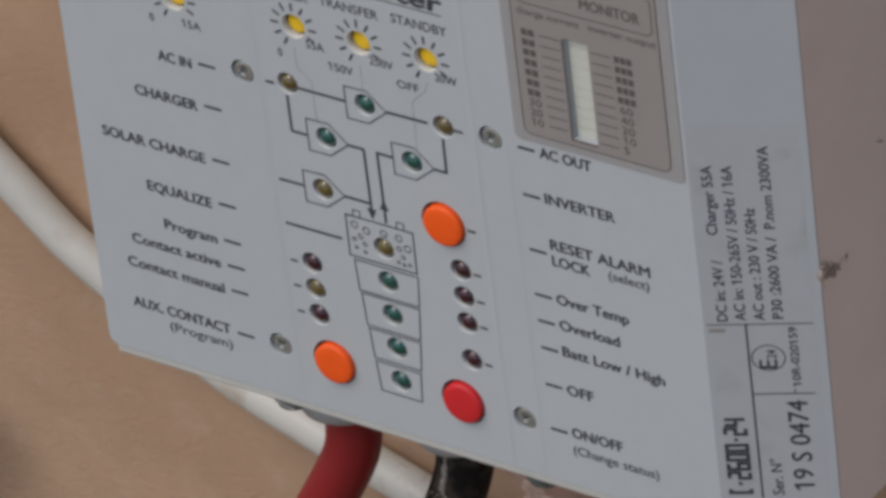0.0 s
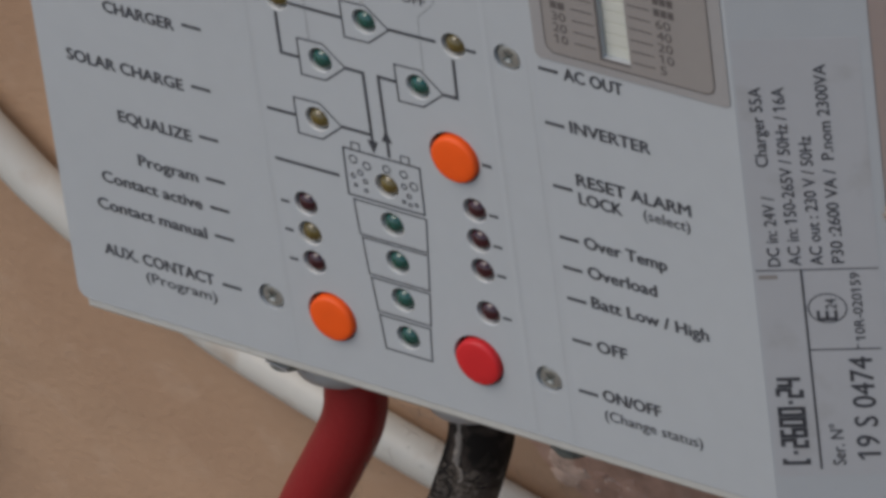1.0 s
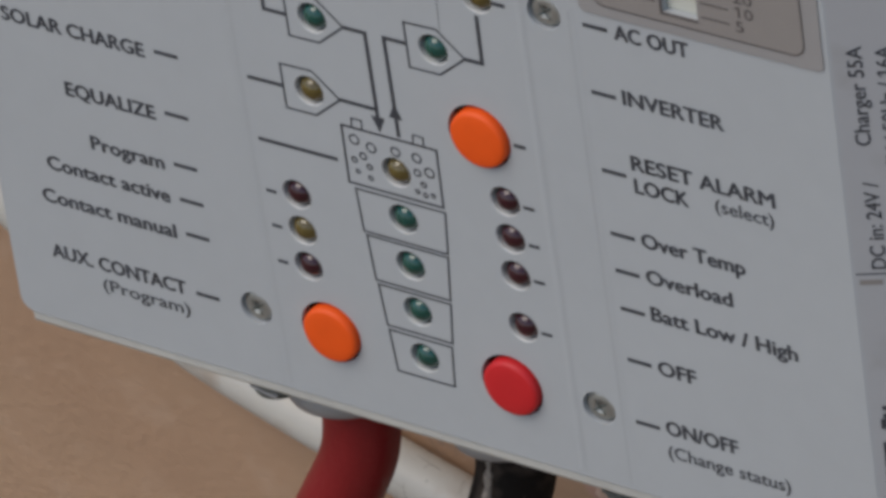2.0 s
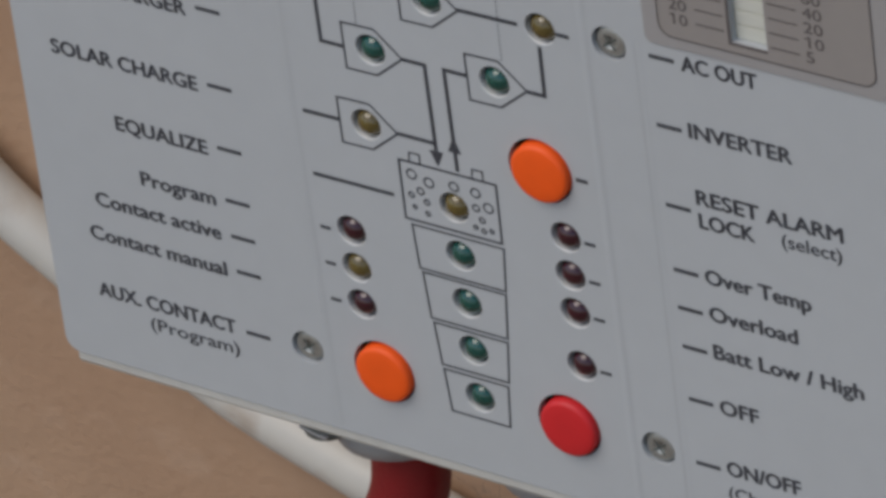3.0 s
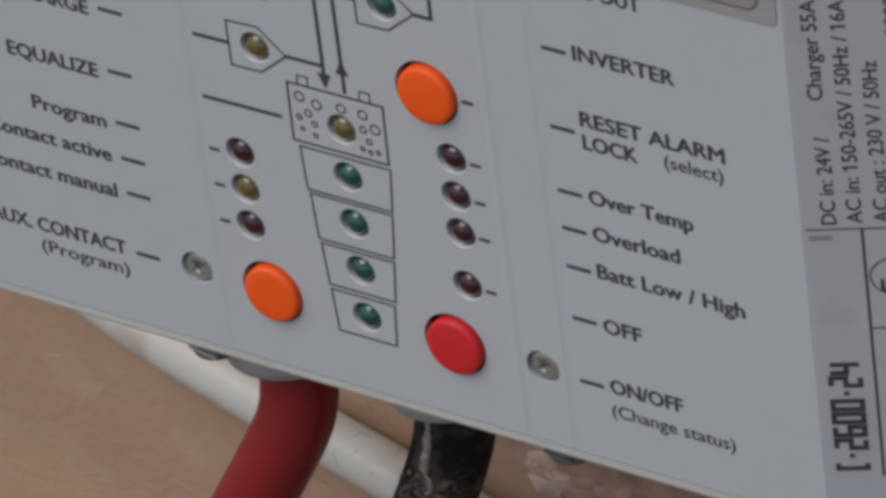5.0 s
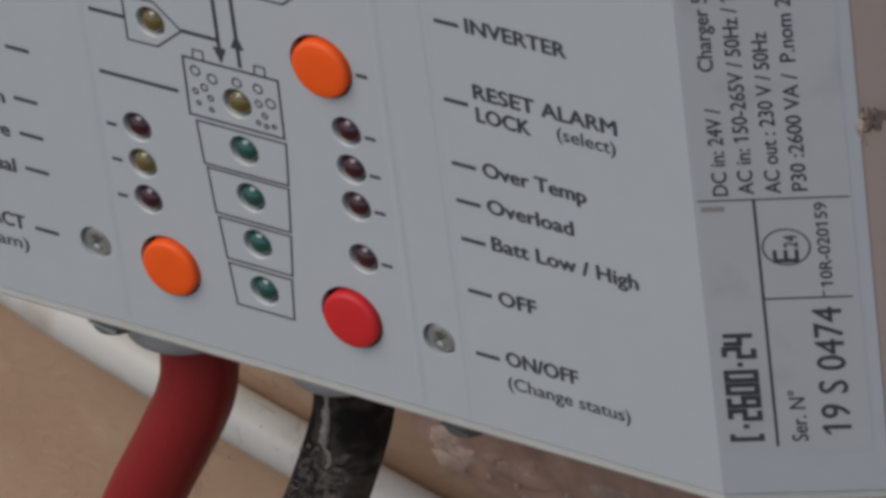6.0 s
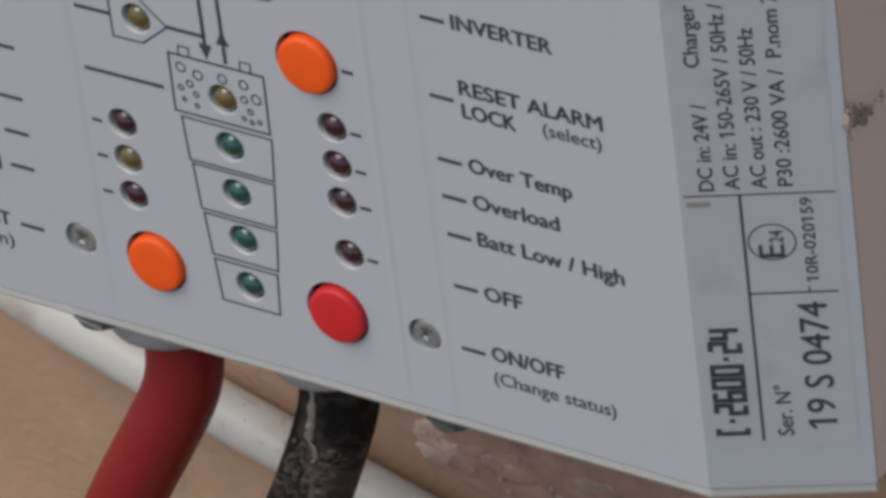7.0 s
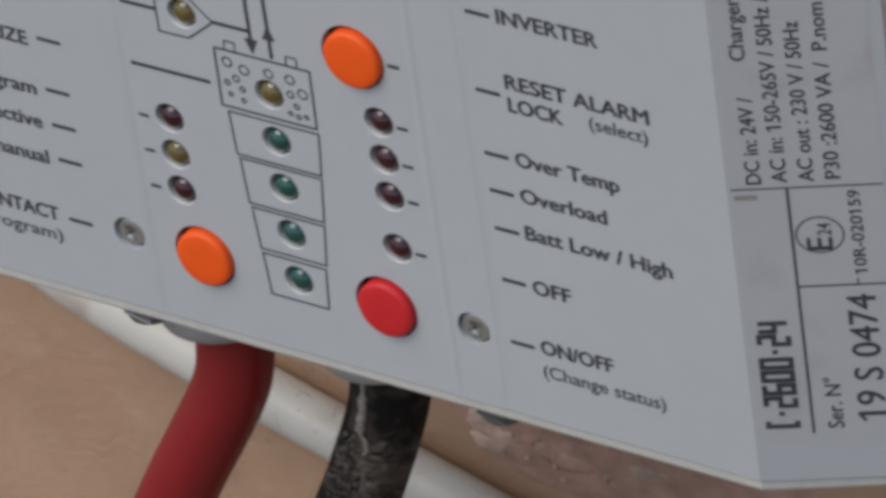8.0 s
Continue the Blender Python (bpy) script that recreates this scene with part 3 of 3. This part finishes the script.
# the seams of the foil; the darker lines are shade painted along its edges
for x, w, mat in ((4.6, 0.3, SEAM), (5.6, 0.25, FOLD_SHADE), (70.2, 1.1, SEAM), (71.3, 0.25, FOLD_SHADE), (81.0, 0.3, FOLD_SHADE), (81.8, 0.5, SEAM)):
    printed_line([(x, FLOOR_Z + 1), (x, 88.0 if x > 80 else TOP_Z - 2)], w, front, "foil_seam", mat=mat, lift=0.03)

# ---- the bargraph monitor ----
monitor = part("bargraph_monitor", plate(rounded(83.7, 89.0, 133.4, 152.0, 1.6), [[(WIN[0], WIN[1]), (WIN[2], WIN[1]), (WIN[2], WIN[3]), (WIN[0], WIN[3])]], -0.25, -0.01), FILM_RIM, device, "taupe bargraph monitor film with printed scales")
part("inner_field", plate(rounded(86.9, 91.3, 129.9, 149.6, 2.6), [[(WIN[0] - 0.2, WIN[1] - 0.2), (WIN[2] + 0.2, WIN[1] - 0.2), (WIN[2] + 0.2, WIN[3] + 0.2), (WIN[0] - 0.2, WIN[3] + 0.2)]], -0.30, -0.26), FILM, monitor)
printed_line(rounded(86.9, 91.3, 129.9, 149.6, 2.6), 0.3, monitor, "border_line", mat=FILM_INK, closed=True, lift=0.36)
part("bargraph_window", plate([(WIN[0] - 1, WIN[1] - 1), (WIN[2] + 1, WIN[1] - 1), (WIN[2] + 1, WIN[3] + 1), (WIN[0] - 1, WIN[3] + 1)], [], 1.3, 2.0), WINDOW, monitor)
# recess shadow drawn as a dark line left of and below the window
printed_line([(WIN[0] - 0.3, WIN[3] - 0.4), (WIN[0] - 0.3, WIN[1] - 0.3), (WIN[2] + 0.1, WIN[1] - 0.3)], 0.5, monitor, "window_edge_shade", mat=FILM_INK, lift=0.36)
step = (WIN[3] - WIN[1]) / 10
for i in range(10):
    z = WIN[1] + step * i
    part("bargraph_segment", plate([(WIN[0] + 0.5, z + 0.3), (WIN[2] - 0.2, z + 0.3), (WIN[2] - 0.2, z + step - 0.3), (WIN[0] + 0.5, z + step - 0.3)], [], 1.15, 1.28), WINDOW_BAR, monitor)
    printed_line([(94.6, z + 1.9), (100.2, z + 1.9)], 0.32, monitor, "scale_mark", mat=FILM_INK, lift=0.36)
    printed_line([(109.4, z + 1.0), (115.2, z + 1.0)], 0.32, monitor, "scale_mark", mat=FILM_INK, lift=0.36)
    if i < 3:
        lettering(str((i + 1) * 10), 89.4, z + 0.9, 93.0, 2.2, monitor, 0.01, mat=FILM_INK, lift=0.36)
    else:
        for a in (89.3, 91.3):
            printed_line([(a, z + 1.9), (a + 1.7, z + 1.9)], 1.9, monitor, "unread_numeral", mat=FILM_INK, lift=0.36)
    if i < 5:
        words = ("5", "10", "20", "40", "60")[i]
        lettering(words, 116.4, z - 0.1, 118.0 if i == 0 else 120.2, 2.2, monitor, 0.01, mat=FILM_INK, lift=0.36)
    else:
        for a in (116.2, 118.0, 119.8):
            printed_line([(a, z + 1.0), (a + 1.5, z + 1.0)], 1.9, monitor, "unread_numeral", mat=FILM_INK, lift=0.36)
lettering("charge current", 88.6, 127.2, 106.8, 2.0, monitor, 0.004, mat=FILM_INK, lift=0.36)
lettering("inverter output", 109.6, 127.4, 129.0, 2.0, monitor, 0.004, mat=FILM_INK, lift=0.36)
lettering("MONITOR", 107.6, 133.2, 125.0, 3.0, monitor, 0.03, mat=FILM_INK, lift=0.36)
printed_line(rounded(88.9, 130.6, 128.4, 142.0, 2.0), 0.3, monitor, "header_box", mat=FILM_INK, closed=True, lift=0.36)

# ---- the rating sticker on the slanted cheek ----
bm = bmesh.new()
corners = [(0.6, -8.4), (27.6, -8.4), (27.6, 106.6), (0.6, 106.6)]
lo = [bm.verts.new(on_cheek(u, v, 0.0)) for u, v in corners]
hi = [bm.verts.new(on_cheek(u, v, 0.05)) for u, v in corners]
bm.faces.new(hi)
for i in range(4):
    bm.faces.new((lo[i], lo[(i + 1) % 4], hi[(i + 1) % 4], hi[i]))
bmesh.ops.recalc_face_normals(bm, faces=bm.faces[:])
sticker = part("rating_sticker", bm, STICKER, device, "silver grey rating sticker with black print")
S = dict(place=on_cheek, lift=0.12)
for pts, w in (([(0.7, 47.0), (27.2, 47.0)], 0.3), ([(10.5, 47.0), (10.6, -6.6)], 0.5), ([(10.6, 25.7), (26.2, 25.7)], 0.35), ([(21.2, 25.7), (21.2, 27.0)], 0.3)):
    printed_line(pts, w, sticker, "rule", **S)
T = dict(place=on_cheek, lift=0.12, turned=True)
for words, a, b, u, cap, bold in (
        ("DC in: 24V /", 48.0, 66.4, 6.2, 2.6, 0.025), ("Charger 55A", 74.0, 94.6, 5.8, 2.6, 0.025), ("AC in: 150-265V / 50Hz / 16A", 48.1, 94.4, 10.7, 2.6, 0.025),
        ("AC out : 230 V / 50Hz", 48.1, 81.8, 15.4, 2.6, 0.025), ("P30 :2600 VA /  P.nom 2300VA", 48.5, 100.0, 20.0, 2.6, 0.025),
        ("Ser. N\u00b0", -5.6, 5.6, 16.1, 2.8, 0.02), ("19 S 0474", -4.3, 23.6, 23.9, 5.0, 0.02), ("10R-020159", 27.8, 46.0, 23.0, 2.1, 0.025)):
    lettering(words, a, u, b, cap, sticker, bold, **T)
lettering("E", 33.4, 17.4, 36.2, 4.4, sticker, 0.02, **T)
lettering("24", 36.5, 17.4, 39.2, 2.4, sticker, 0.02, **T)
printed_line([(15.4 + 4.15 * math.cos(2 * math.pi * i / 32), 36.7 + 3.8 * math.sin(2 * math.pi * i / 32)) for i in range(32)], 0.3, sticker, "mark_ring", closed=True, **S)
SQUARE = {"C": [[(1, 1), (0, 1), (0, 0), (1, 0)]], "-": [[(0.1, 0.5), (0.9, 0.5)]], "2": [[(0, 1), (1, 1), (1, 0.5), (0, 0.5), (0, 0), (1, 0)]],
          "6": [[(1, 1), (0, 1), (0, 0), (1, 0), (1, 0.5), (0, 0.5)]], "0": [[(0, 0.5), (0, 1), (1, 1), (1, 0), (0, 0), (0, 0.5)]], "4": [[(0, 1), (0, 0.45), (1, 0.45)], [(1, 1), (1, 0)]]}
v = -4.8
for ch in "C-2600-24":
    wide = 1.15 if ch in "-C" else 1.75
    bm = bmesh.new()
    for n, line in enumerate(SQUARE[ch]):
        stroke(bm, [(7.9 - 5.2 * b, v + wide * a) for a, b in line], 0.98, on_cheek, 0.12 + 0.004 * n)
    part("model_character", bm, INK, sticker)
    v += wide + 1.1
printed_line([(1.2, 45.2), (5.3, 45.2)], 1.1, sticker, "worn_print", mat=FILM, place=on_cheek, lift=0.09)

# ---- cable glands under the housing, and the cables ----
GLAND_Y = 22.0


def gland(x, radius, drop, name="cable_gland", hole=True):
    z0, z1 = FLOOR_Z + 0.2, drop
    bm = upright([(0, z0), (radius * 0.8, z0), (radius * 0.8, z0 - 6), (radius, z0 - 7), (radius, z1 + 4), (radius * 0.92, z1 + 1), (radius * 0.8, z1), (0, z1)], x, GLAND_Y, 32)
    part(name, bm, GLAND, device, "grey plastic cable gland", True)


gland(2.0, 13.8, -32.0)
gland(37.8, 12.3, -32.0)
# two dark slotted screws under the front edge
for x in (-4.3, 74.7):
    bm = upright([(0, FLOOR_Z), (3.0, FLOOR_Z), (3.0, -21.0), (4.9, -21.4), (4.9, -24.0), (4.6, -24.7), (3.8, -25.2), (0, -25.4)], x, 8.0, 28)
    bottom_screw = part("bottom_screw", bm, GROOVE, device, "dark slotted screw head", True)
    bm = bmesh.new()
    bmesh.ops.create_cube(bm, size=1.0)
    bmesh.ops.transform(bm, matrix=Matrix.Translation(Vector((x, 3.3, -22.8)) * MM) @ pose(0, 0, 0, 0, 12, 0) @ Matrix.Diagonal((0.006, 0.0008, 0.0006, 1)), verts=bm.verts[:])
    part("screw_slot", bm, GLAND if x < 0 else GROOVE, bottom_screw)


def cable(name, pts, radius, mat, label, wobble=0.0):
    bm = tube(pts, radius, 28, 12, wobble)
    bmesh.ops.transform(bm, matrix=Matrix.Translation(BASE), verts=bm.verts[:])
    return tagged(link_mesh(name, bm, mat, smooth=True), label, "cable")


cable("red_cable", [(2.8, 22, -27), (3.0, 22, -38), (1.4, 21, -48.5), (-4.9, 19.5, -61.5), (-13.8, 18.5, -77.6), (-24.5, 19, -99), (-41, 26, -138), (-57, 45, -220), (-58, 76, -360), (-60, 84, -560), (-58, 80, -742)], 7.6, CABLE_RED, "thick red battery cable hanging from the inverter", 0.15)
cable("black_cable", [(38.7, 22, -27), (38.3, 22, -39.4), (35.5, 21.5, -49.7), (30.4, 20, -63.4), (24.2, 19, -78.2), (15.6, 20, -101.6), (5, 28, -140), (0, 50, -220), (0, 80, -360), (0, 86, -560), (0, 82, -742)], 7.8, CABLE_BLACK, "thick black battery cable grey with dust and cobweb", 0.25)

# ---- conduit on the wall ----
bm = tube([(-700, 93.8, 460), (-400, 93.8, 168), (-252.5, 93.8, 25.6), (-165, 93.8, -55.2), (-141.5, 93.8, -75.0), (-102, 93.8, -98.5), (-74, 93.8, -110), (-47, 93.8, -118.8), (-4, 93.8, -132), (72, 93.8, -154), (210, 93.8, -186), (700, 93.8, -286)], 5.95, 28, 10)
bmesh.ops.transform(bm, matrix=Matrix.Translation(BASE), verts=bm.verts[:])
tagged(link_mesh("conduit", bm, PIPE, smooth=True), "white plastic conduit bent along the wall", "conduit")


# ---- cobweb, dust and chips ----
rng = random.Random(7)


def strands(bm, pts, radius, n=5, steps=5):
    """A thin thread joined into one mesh with others."""
    line = smooth_path(pts, steps)
    side, rings = Vector((0.3, 1, 0.2)), []
    for i, q in enumerate(line):
        ahead = (line[min(i + 1, len(line) - 1)] - line[max(i - 1, 0)]).normalized()
        side = (side - ahead * side.dot(ahead)).normalized()
        up = ahead.cross(side)
        r = radius * (0.85 + 0.35 * noise.noise(q * 0.9))
        rings.append([bm.verts.new(BASE + (q + side * r * math.cos(2 * math.pi * k / n) + up * r * math.sin(2 * math.pi * k / n)) * MM) for k in range(n)])
    for a, b in zip(rings, rings[1:]):
        for k in range(n):
            bm.faces.new((a[k], a[(k + 1) % n], b[(k + 1) % n], b[k]))


def black_axis(z):
    """x and y of the black cable's middle at a height."""
    t = min(1.0, max(0.0, (-39.4 - z) / 38.8))
    return 38.3 - 14.1 * t ** 1.15, 22.0 - 3.0 * t


bm = bmesh.new()
# threads over the front of the cable
for n in range(170):
    z = -47 - 22 * rng.random()
    x, y = black_axis(z)
    a0 = radians(rng.gauss(268, 26))
    pts, dz = [], rng.uniform(-6, 6)
    for k in range(5):
        a = a0 + radians(rng.uniform(12, 26)) * k
        rr = 8.2 + rng.random() * 1.2
        pts.append((x + rr * math.cos(a), y + rr * math.sin(a), z + dz * k / 4 + rng.uniform(-1.6, 1.6)))
    strands(bm, pts, rng.uniform(0.006, 0.017), 4)
# curls
for n in range(44):
    z = -46 - 24 * rng.random()
    x, y = black_axis(z)
    x += rng.uniform(-5, 6)
    r0 = rng.uniform(0.6, 2.8)
    e = rng.uniform(0, 6.28)
    strands(bm, [(x + r0 * math.cos(e + k * 0.8), y - 8.6 - rng.random(), z + r0 * 0.8 * math.sin(e + k * 0.8)) for k in range(7)], rng.uniform(0.015, 0.06), 4)
# a larger matted ring and stray hairs off the cable's edges
for n in range(26):
    x, y = black_axis(-60.0)
    r0, e = rng.uniform(3.2, 5.2), rng.uniform(3.4, 5.2)
    strands(bm, [(x + 0.5 + r0 * math.cos(e + k * 0.35) + rng.uniform(-0.4, 0.4), y - 8.7 - rng.random(), -60.0 + r0 * math.sin(e + k * 0.35) + rng.uniform(-0.4, 0.4)) for k in range(6)], rng.uniform(0.03, 0.1), 4)
for n in range(46):
    z = -44 - 34 * rng.random()
    x, y = black_axis(z)
    d = rng.choice((-1, 1))
    q = Vector((x + d * 7.4, y - 2.0, z))
    strands(bm, [q, q + Vector((d * rng.uniform(0.8, 2.4), rng.uniform(-1.5, 1), rng.uniform(-2, 2))), q + Vector((d * rng.uniform(1, 4.5), rng.uniform(-2, 2), rng.uniform(-4, 4)))], rng.uniform(0.01, 0.03), 4)
# loose matted web between the cables and the wall
for cx, cy, cz, wide, high, count in ((10, 86, -106, 10, 6.5, 40), (-29, 80, -99, 7, 3, 24)):
    for n in range(count):
        q = Vector((rng.gauss(cx, wide * 0.6), min(95, rng.gauss(cy, 6)), rng.gauss(cz, high * 0.6)))
        d = Vector((rng.gauss(0, 1), rng.gauss(0, 0.5), rng.gauss(0, 0.8))).normalized() * rng.uniform(1.5, 4)
        bend = Vector((rng.gauss(0, 1), 0, rng.gauss(0, 1)))
        strands(bm, [q - d, q + bend, q + d], rng.uniform(0.01, 0.05), 4)
# hairs along the red cable's edge
for n in range(60):
    z = -50 - 34 * rng.random()
    x = 3 - 0.45 * max(0.0, -46 - z)
    q = Vector((x + 7.6, 18.5, z))
    strands(bm, [q, q + Vector((rng.uniform(0.3, 1.2), rng.uniform(-1, 0.5), rng.uniform(-1.2, 1.2))), q + Vector((rng.uniform(-0.5, 2.0), rng.uniform(-1, 1), rng.uniform(-2.5, 2.5)))], rng.uniform(0.01, 0.03), 4)
# threads that span to the wall and the conduit
for n in range(10):
    z = -52 - 26 * rng.random()
    x, y = black_axis(z)
    q = Vector((x + 6.5, y - 4.0, z))
    end = Vector((x - 2 + 50 * rng.random() ** 1.8, rng.uniform(60, 97), z - rng.uniform(24, 66)))
    mid = q.lerp(end, 0.5) + Vector((rng.uniform(-4, 4), rng.uniform(-6, 6), rng.uniform(-7, 0)))
    strands(bm, [q, q.lerp(mid, 0.5) + Vector((0, 0, rng.uniform(-2, 2))), mid, end], rng.uniform(0.01, 0.05) if n % 5 == 0 else rng.uniform(0.006, 0.02), 4)
tagged(link_mesh("cobweb", bm, WEB, smooth=True), "dusty grey cobweb threads clinging to the black cable", "cobweb", kind="stuff")


def clump(name, centre, size, count, mat, label, category, seed, group=""):
    """A small heap of crumbs stuck together."""
    rnd = random.Random(seed)
    bm = bmesh.new()
    for n in range(count):
        off = Vector((rnd.gauss(0, 0.4) * size[0], rnd.gauss(0, 0.4) * size[1], rnd.gauss(0, 0.4) * size[2]))
        s = rnd.uniform(0.15, 0.42) * min(size[1], size[2])
        m = Matrix.Translation(BASE + (Vector(centre) + off) * MM) @ pose(0, 0, 0, rnd.uniform(0, 180), rnd.uniform(0, 180), 0) @ Matrix.Diagonal((s * MM, s * 0.6 * MM, s * 0.45 * MM, 1))
        bmesh.ops.create_icosphere(bm, subdivisions=1, radius=1.0, matrix=m)
    return tagged(link_mesh(name, bm, mat, smooth=True), label, category, group)


# matted dust round the front of the black cable
rnd = random.Random(31)
bm = bmesh.new()
for n in range(64):
    z = -47.0 - abs(rnd.gauss(0, 8.0))
    x, y = black_axis(z)
    a = radians(rnd.choice((245, 292)) + rnd.gauss(0, 13))
    rr = 7.7 + 0.5 * rnd.random()
    q = rnd.uniform(0.35, 1.25)
    turn = Matrix.Rotation(a + math.pi / 2, 4, "Z") @ pose(0, 0, 0, 0, rnd.uniform(-70, 70), 0)
    m = Matrix.Translation(BASE + Vector((x + rr * math.cos(a), y + rr * math.sin(a), z)) * MM) @ turn @ Matrix.Diagonal((q * MM, 0.4 * MM, q * rnd.uniform(0.25, 0.6) * MM, 1))
    bmesh.ops.create_icosphere(bm, subdivisions=2, radius=1.0, matrix=m)
for v in bm.verts:
    v.co += Vector((noise.noise(v.co * 1500), noise.noise(v.co * 1500 + Vector((7, 0, 0))), noise.noise(v.co * 1300 + Vector((0, 3, 0))))) * 0.0006
tagged(link_mesh("dust_mat", bm, MAT_DUST, smooth=True), "grey brown matted dust clinging to the black cable", "dust", kind="stuff")

# dried putty on the black cable
bm = bmesh.new()
for pts, rad in (
        ([(38.1, 14.2, -32.5), (37.7, 14.2, -36.0), (37.3, 14.0, -39.5), (36.5, 13.8, -43.0), (36.1, 13.7, -46.0)], 0.75),
        ([(36.9, 14.2, -37.5), (36.3, 13.9, -41.5), (34.7, 13.8, -45.5)], 0.5), ([(35.9, 13.4, -44.6), (37.5, 12.8, -47.6), (37.1, 12.8, -49.6)], 0.55)):
    strands(bm, pts, rad, 8, 8)
for v in bm.verts:
    v.co += Vector((noise.noise(v.co * 900), noise.noise(v.co * 900 + Vector((5, 0, 0))), noise.noise(v.co * 700))) * 0.0005
tagged(link_mesh("putty_smear", bm, PUTTY, smooth=True), "pale dried putty smear on the black cable", "smear")
SIDE_X = CX + 0.5
clump("dust_clump", (SIDE_X + 0.2, 14.6, 62.0), (0.3, 2.6, 3.0), 60, DUST, "brown dust clump on the housing edge", "dust", 1)
clump("dust_clump", (SIDE_X + 0.2, 19.0, 59.6), (0.3, 3.4, 2.0), 40, DUST, "brown dust clump on the housing edge", "dust", 2)
clump("dust_clump", (SIDE_X + 0.2, 13.9, 58.0), (0.5, 0.8, 1.3), 12, DUST, "brown dust clump on the housing edge", "dust", 3)
clump("dirt_fleck", (SIDE_X + 0.3, 24.6, 59.8), (0.5, 0.9, 1.6), 9, GROOVE, "dark dirt fleck on the housing side", "dirt", 4, "dirt flecks")
clump("dirt_fleck", (SIDE_X + 0.3, 44.0, 82.6), (0.5, 0.9, 1.2), 8, GROOVE, "dark dirt fleck on the housing side", "dirt", 5, "dirt flecks")
for n, (x, y, z, q) in enumerate(((-34.0, 88.2, -119.5, 1.0), (-37.5, 88.6, -115.0, 0.7), (-27.5, 88.6, -117.5, 0.7), (-55.0, 99.0, -136.0, 1.2), (-190.8, 99.2, -167.5, 1.1))):
    clump("dirt_fleck", (x, y, z), (1.4 * q, 0.5, 0.9 * q), 8, GROOVE, "dark dirt fleck on the conduit and wall", "dirt", 20 + n, "dirt flecks")

# reddish patch of rougher plaster below the housing, with pale lumps of filler on it
def wall_depth(wx, wz):
    """Where the plaster stands at a place, between the corners of its mesh."""
    def corner(x, z):
        near = max(0.0, 1.0 - max(abs(x) / 0.62, abs(z - BASE.z) / 0.42))
        dy = -0.0035 * noise.noise(Vector((x * 9, 0, z * 9))) - 0.001 * noise.noise(Vector((x * 40, 3, z * 40)))
        return WALL_Y + (0.002 + dy) * min(1.0, near * 4)
    i, j = math.floor((wx + 0.6) / 0.02), math.floor((wz - 0.35) / 0.02)
    x0, z0 = -0.6 + 0.02 * i, 0.35 + 0.02 * j
    u, v = (wx - x0) / 0.02, (wz - z0) / 0.02
    low = corner(x0, z0) * (1 - u) + corner(x0 + 0.02, z0) * u
    high = corner(x0, z0 + 0.02) * (1 - u) + corner(x0 + 0.02, z0 + 0.02) * u
    return low * (1 - v) + high * v


def daub(name, x, z, wide, high, proud, mat, seed, rings=6, n=40):
    """An uneven daub spread on the plaster, thin at its rim."""
    bm, rows = bmesh.new(), []
    top = bm.verts.new(BASE + Vector((x * MM, wall_depth(x * MM, BASE.z + z * MM) - proud * MM, z * MM)))
    for i in range(1, rings + 1):
        row, q = [], i / rings
        for k in range(n):
            a = 2 * math.pi * k / n
            rr = q * (0.85 + 0.4 * noise.noise(Vector((math.cos(a) * 1.6 + seed * 3, math.sin(a) * 1.6, seed))))
            wx, dz = (x + wide * rr * math.cos(a)) * MM, (z + high * rr * math.sin(a)) * MM
            lift = proud * (1 - q ** 4) * (0.8 + 0.5 * noise.noise(Vector((wx * 160, seed, dz * 160)))) - (0.5 if i == rings else 0)
            row.append(bm.verts.new((wx, wall_depth(wx, BASE.z + dz) - lift * MM, BASE.z + dz)))
        rows.append(row)
    for k in range(n):
        bm.faces.new((top, rows[0][k], rows[0][(k + 1) % n]))
        for a, b in zip(rows, rows[1:]):
            bm.faces.new((a[k], b[k], b[(k + 1) % n], a[(k + 1) % n]))
    bmesh.ops.recalc_face_normals(bm, faces=bm.faces[:])
    return part(name, bm, mat, wall, "", True)


daub("plaster_patch", 33.0, -110.0, 62.0, 23.0, 0.9, PATCH, 2, 14, 72)
rnd = random.Random(11)
for n in range(12):
    daub("filler_lump", rnd.gauss(13, 9), rnd.gauss(-121, 4.5), rnd.uniform(3.5, 9.0), rnd.uniform(2.0, 4.8), rnd.uniform(0.8, 1.3), PATCH if n % 3 else CHIP, 10 + n, 4, 18)
for n in range(14):
    daub("filler_lump", rnd.gauss(12, 9), rnd.gauss(-121, 4), rnd.uniform(0.8, 2.0), rnd.uniform(0.6, 1.3), rnd.uniform(1.3, 1.8), CHIP, 60 + n, 3, 12)
for n in range(6):
    daub("filler_lump", rnd.uniform(-36, -16), rnd.uniform(-154, -139), rnd.uniform(1.0, 2.2), rnd.uniform(0.5, 1.0), rnd.uniform(0.5, 0.8), CHIP, 40 + n, 4, 16)
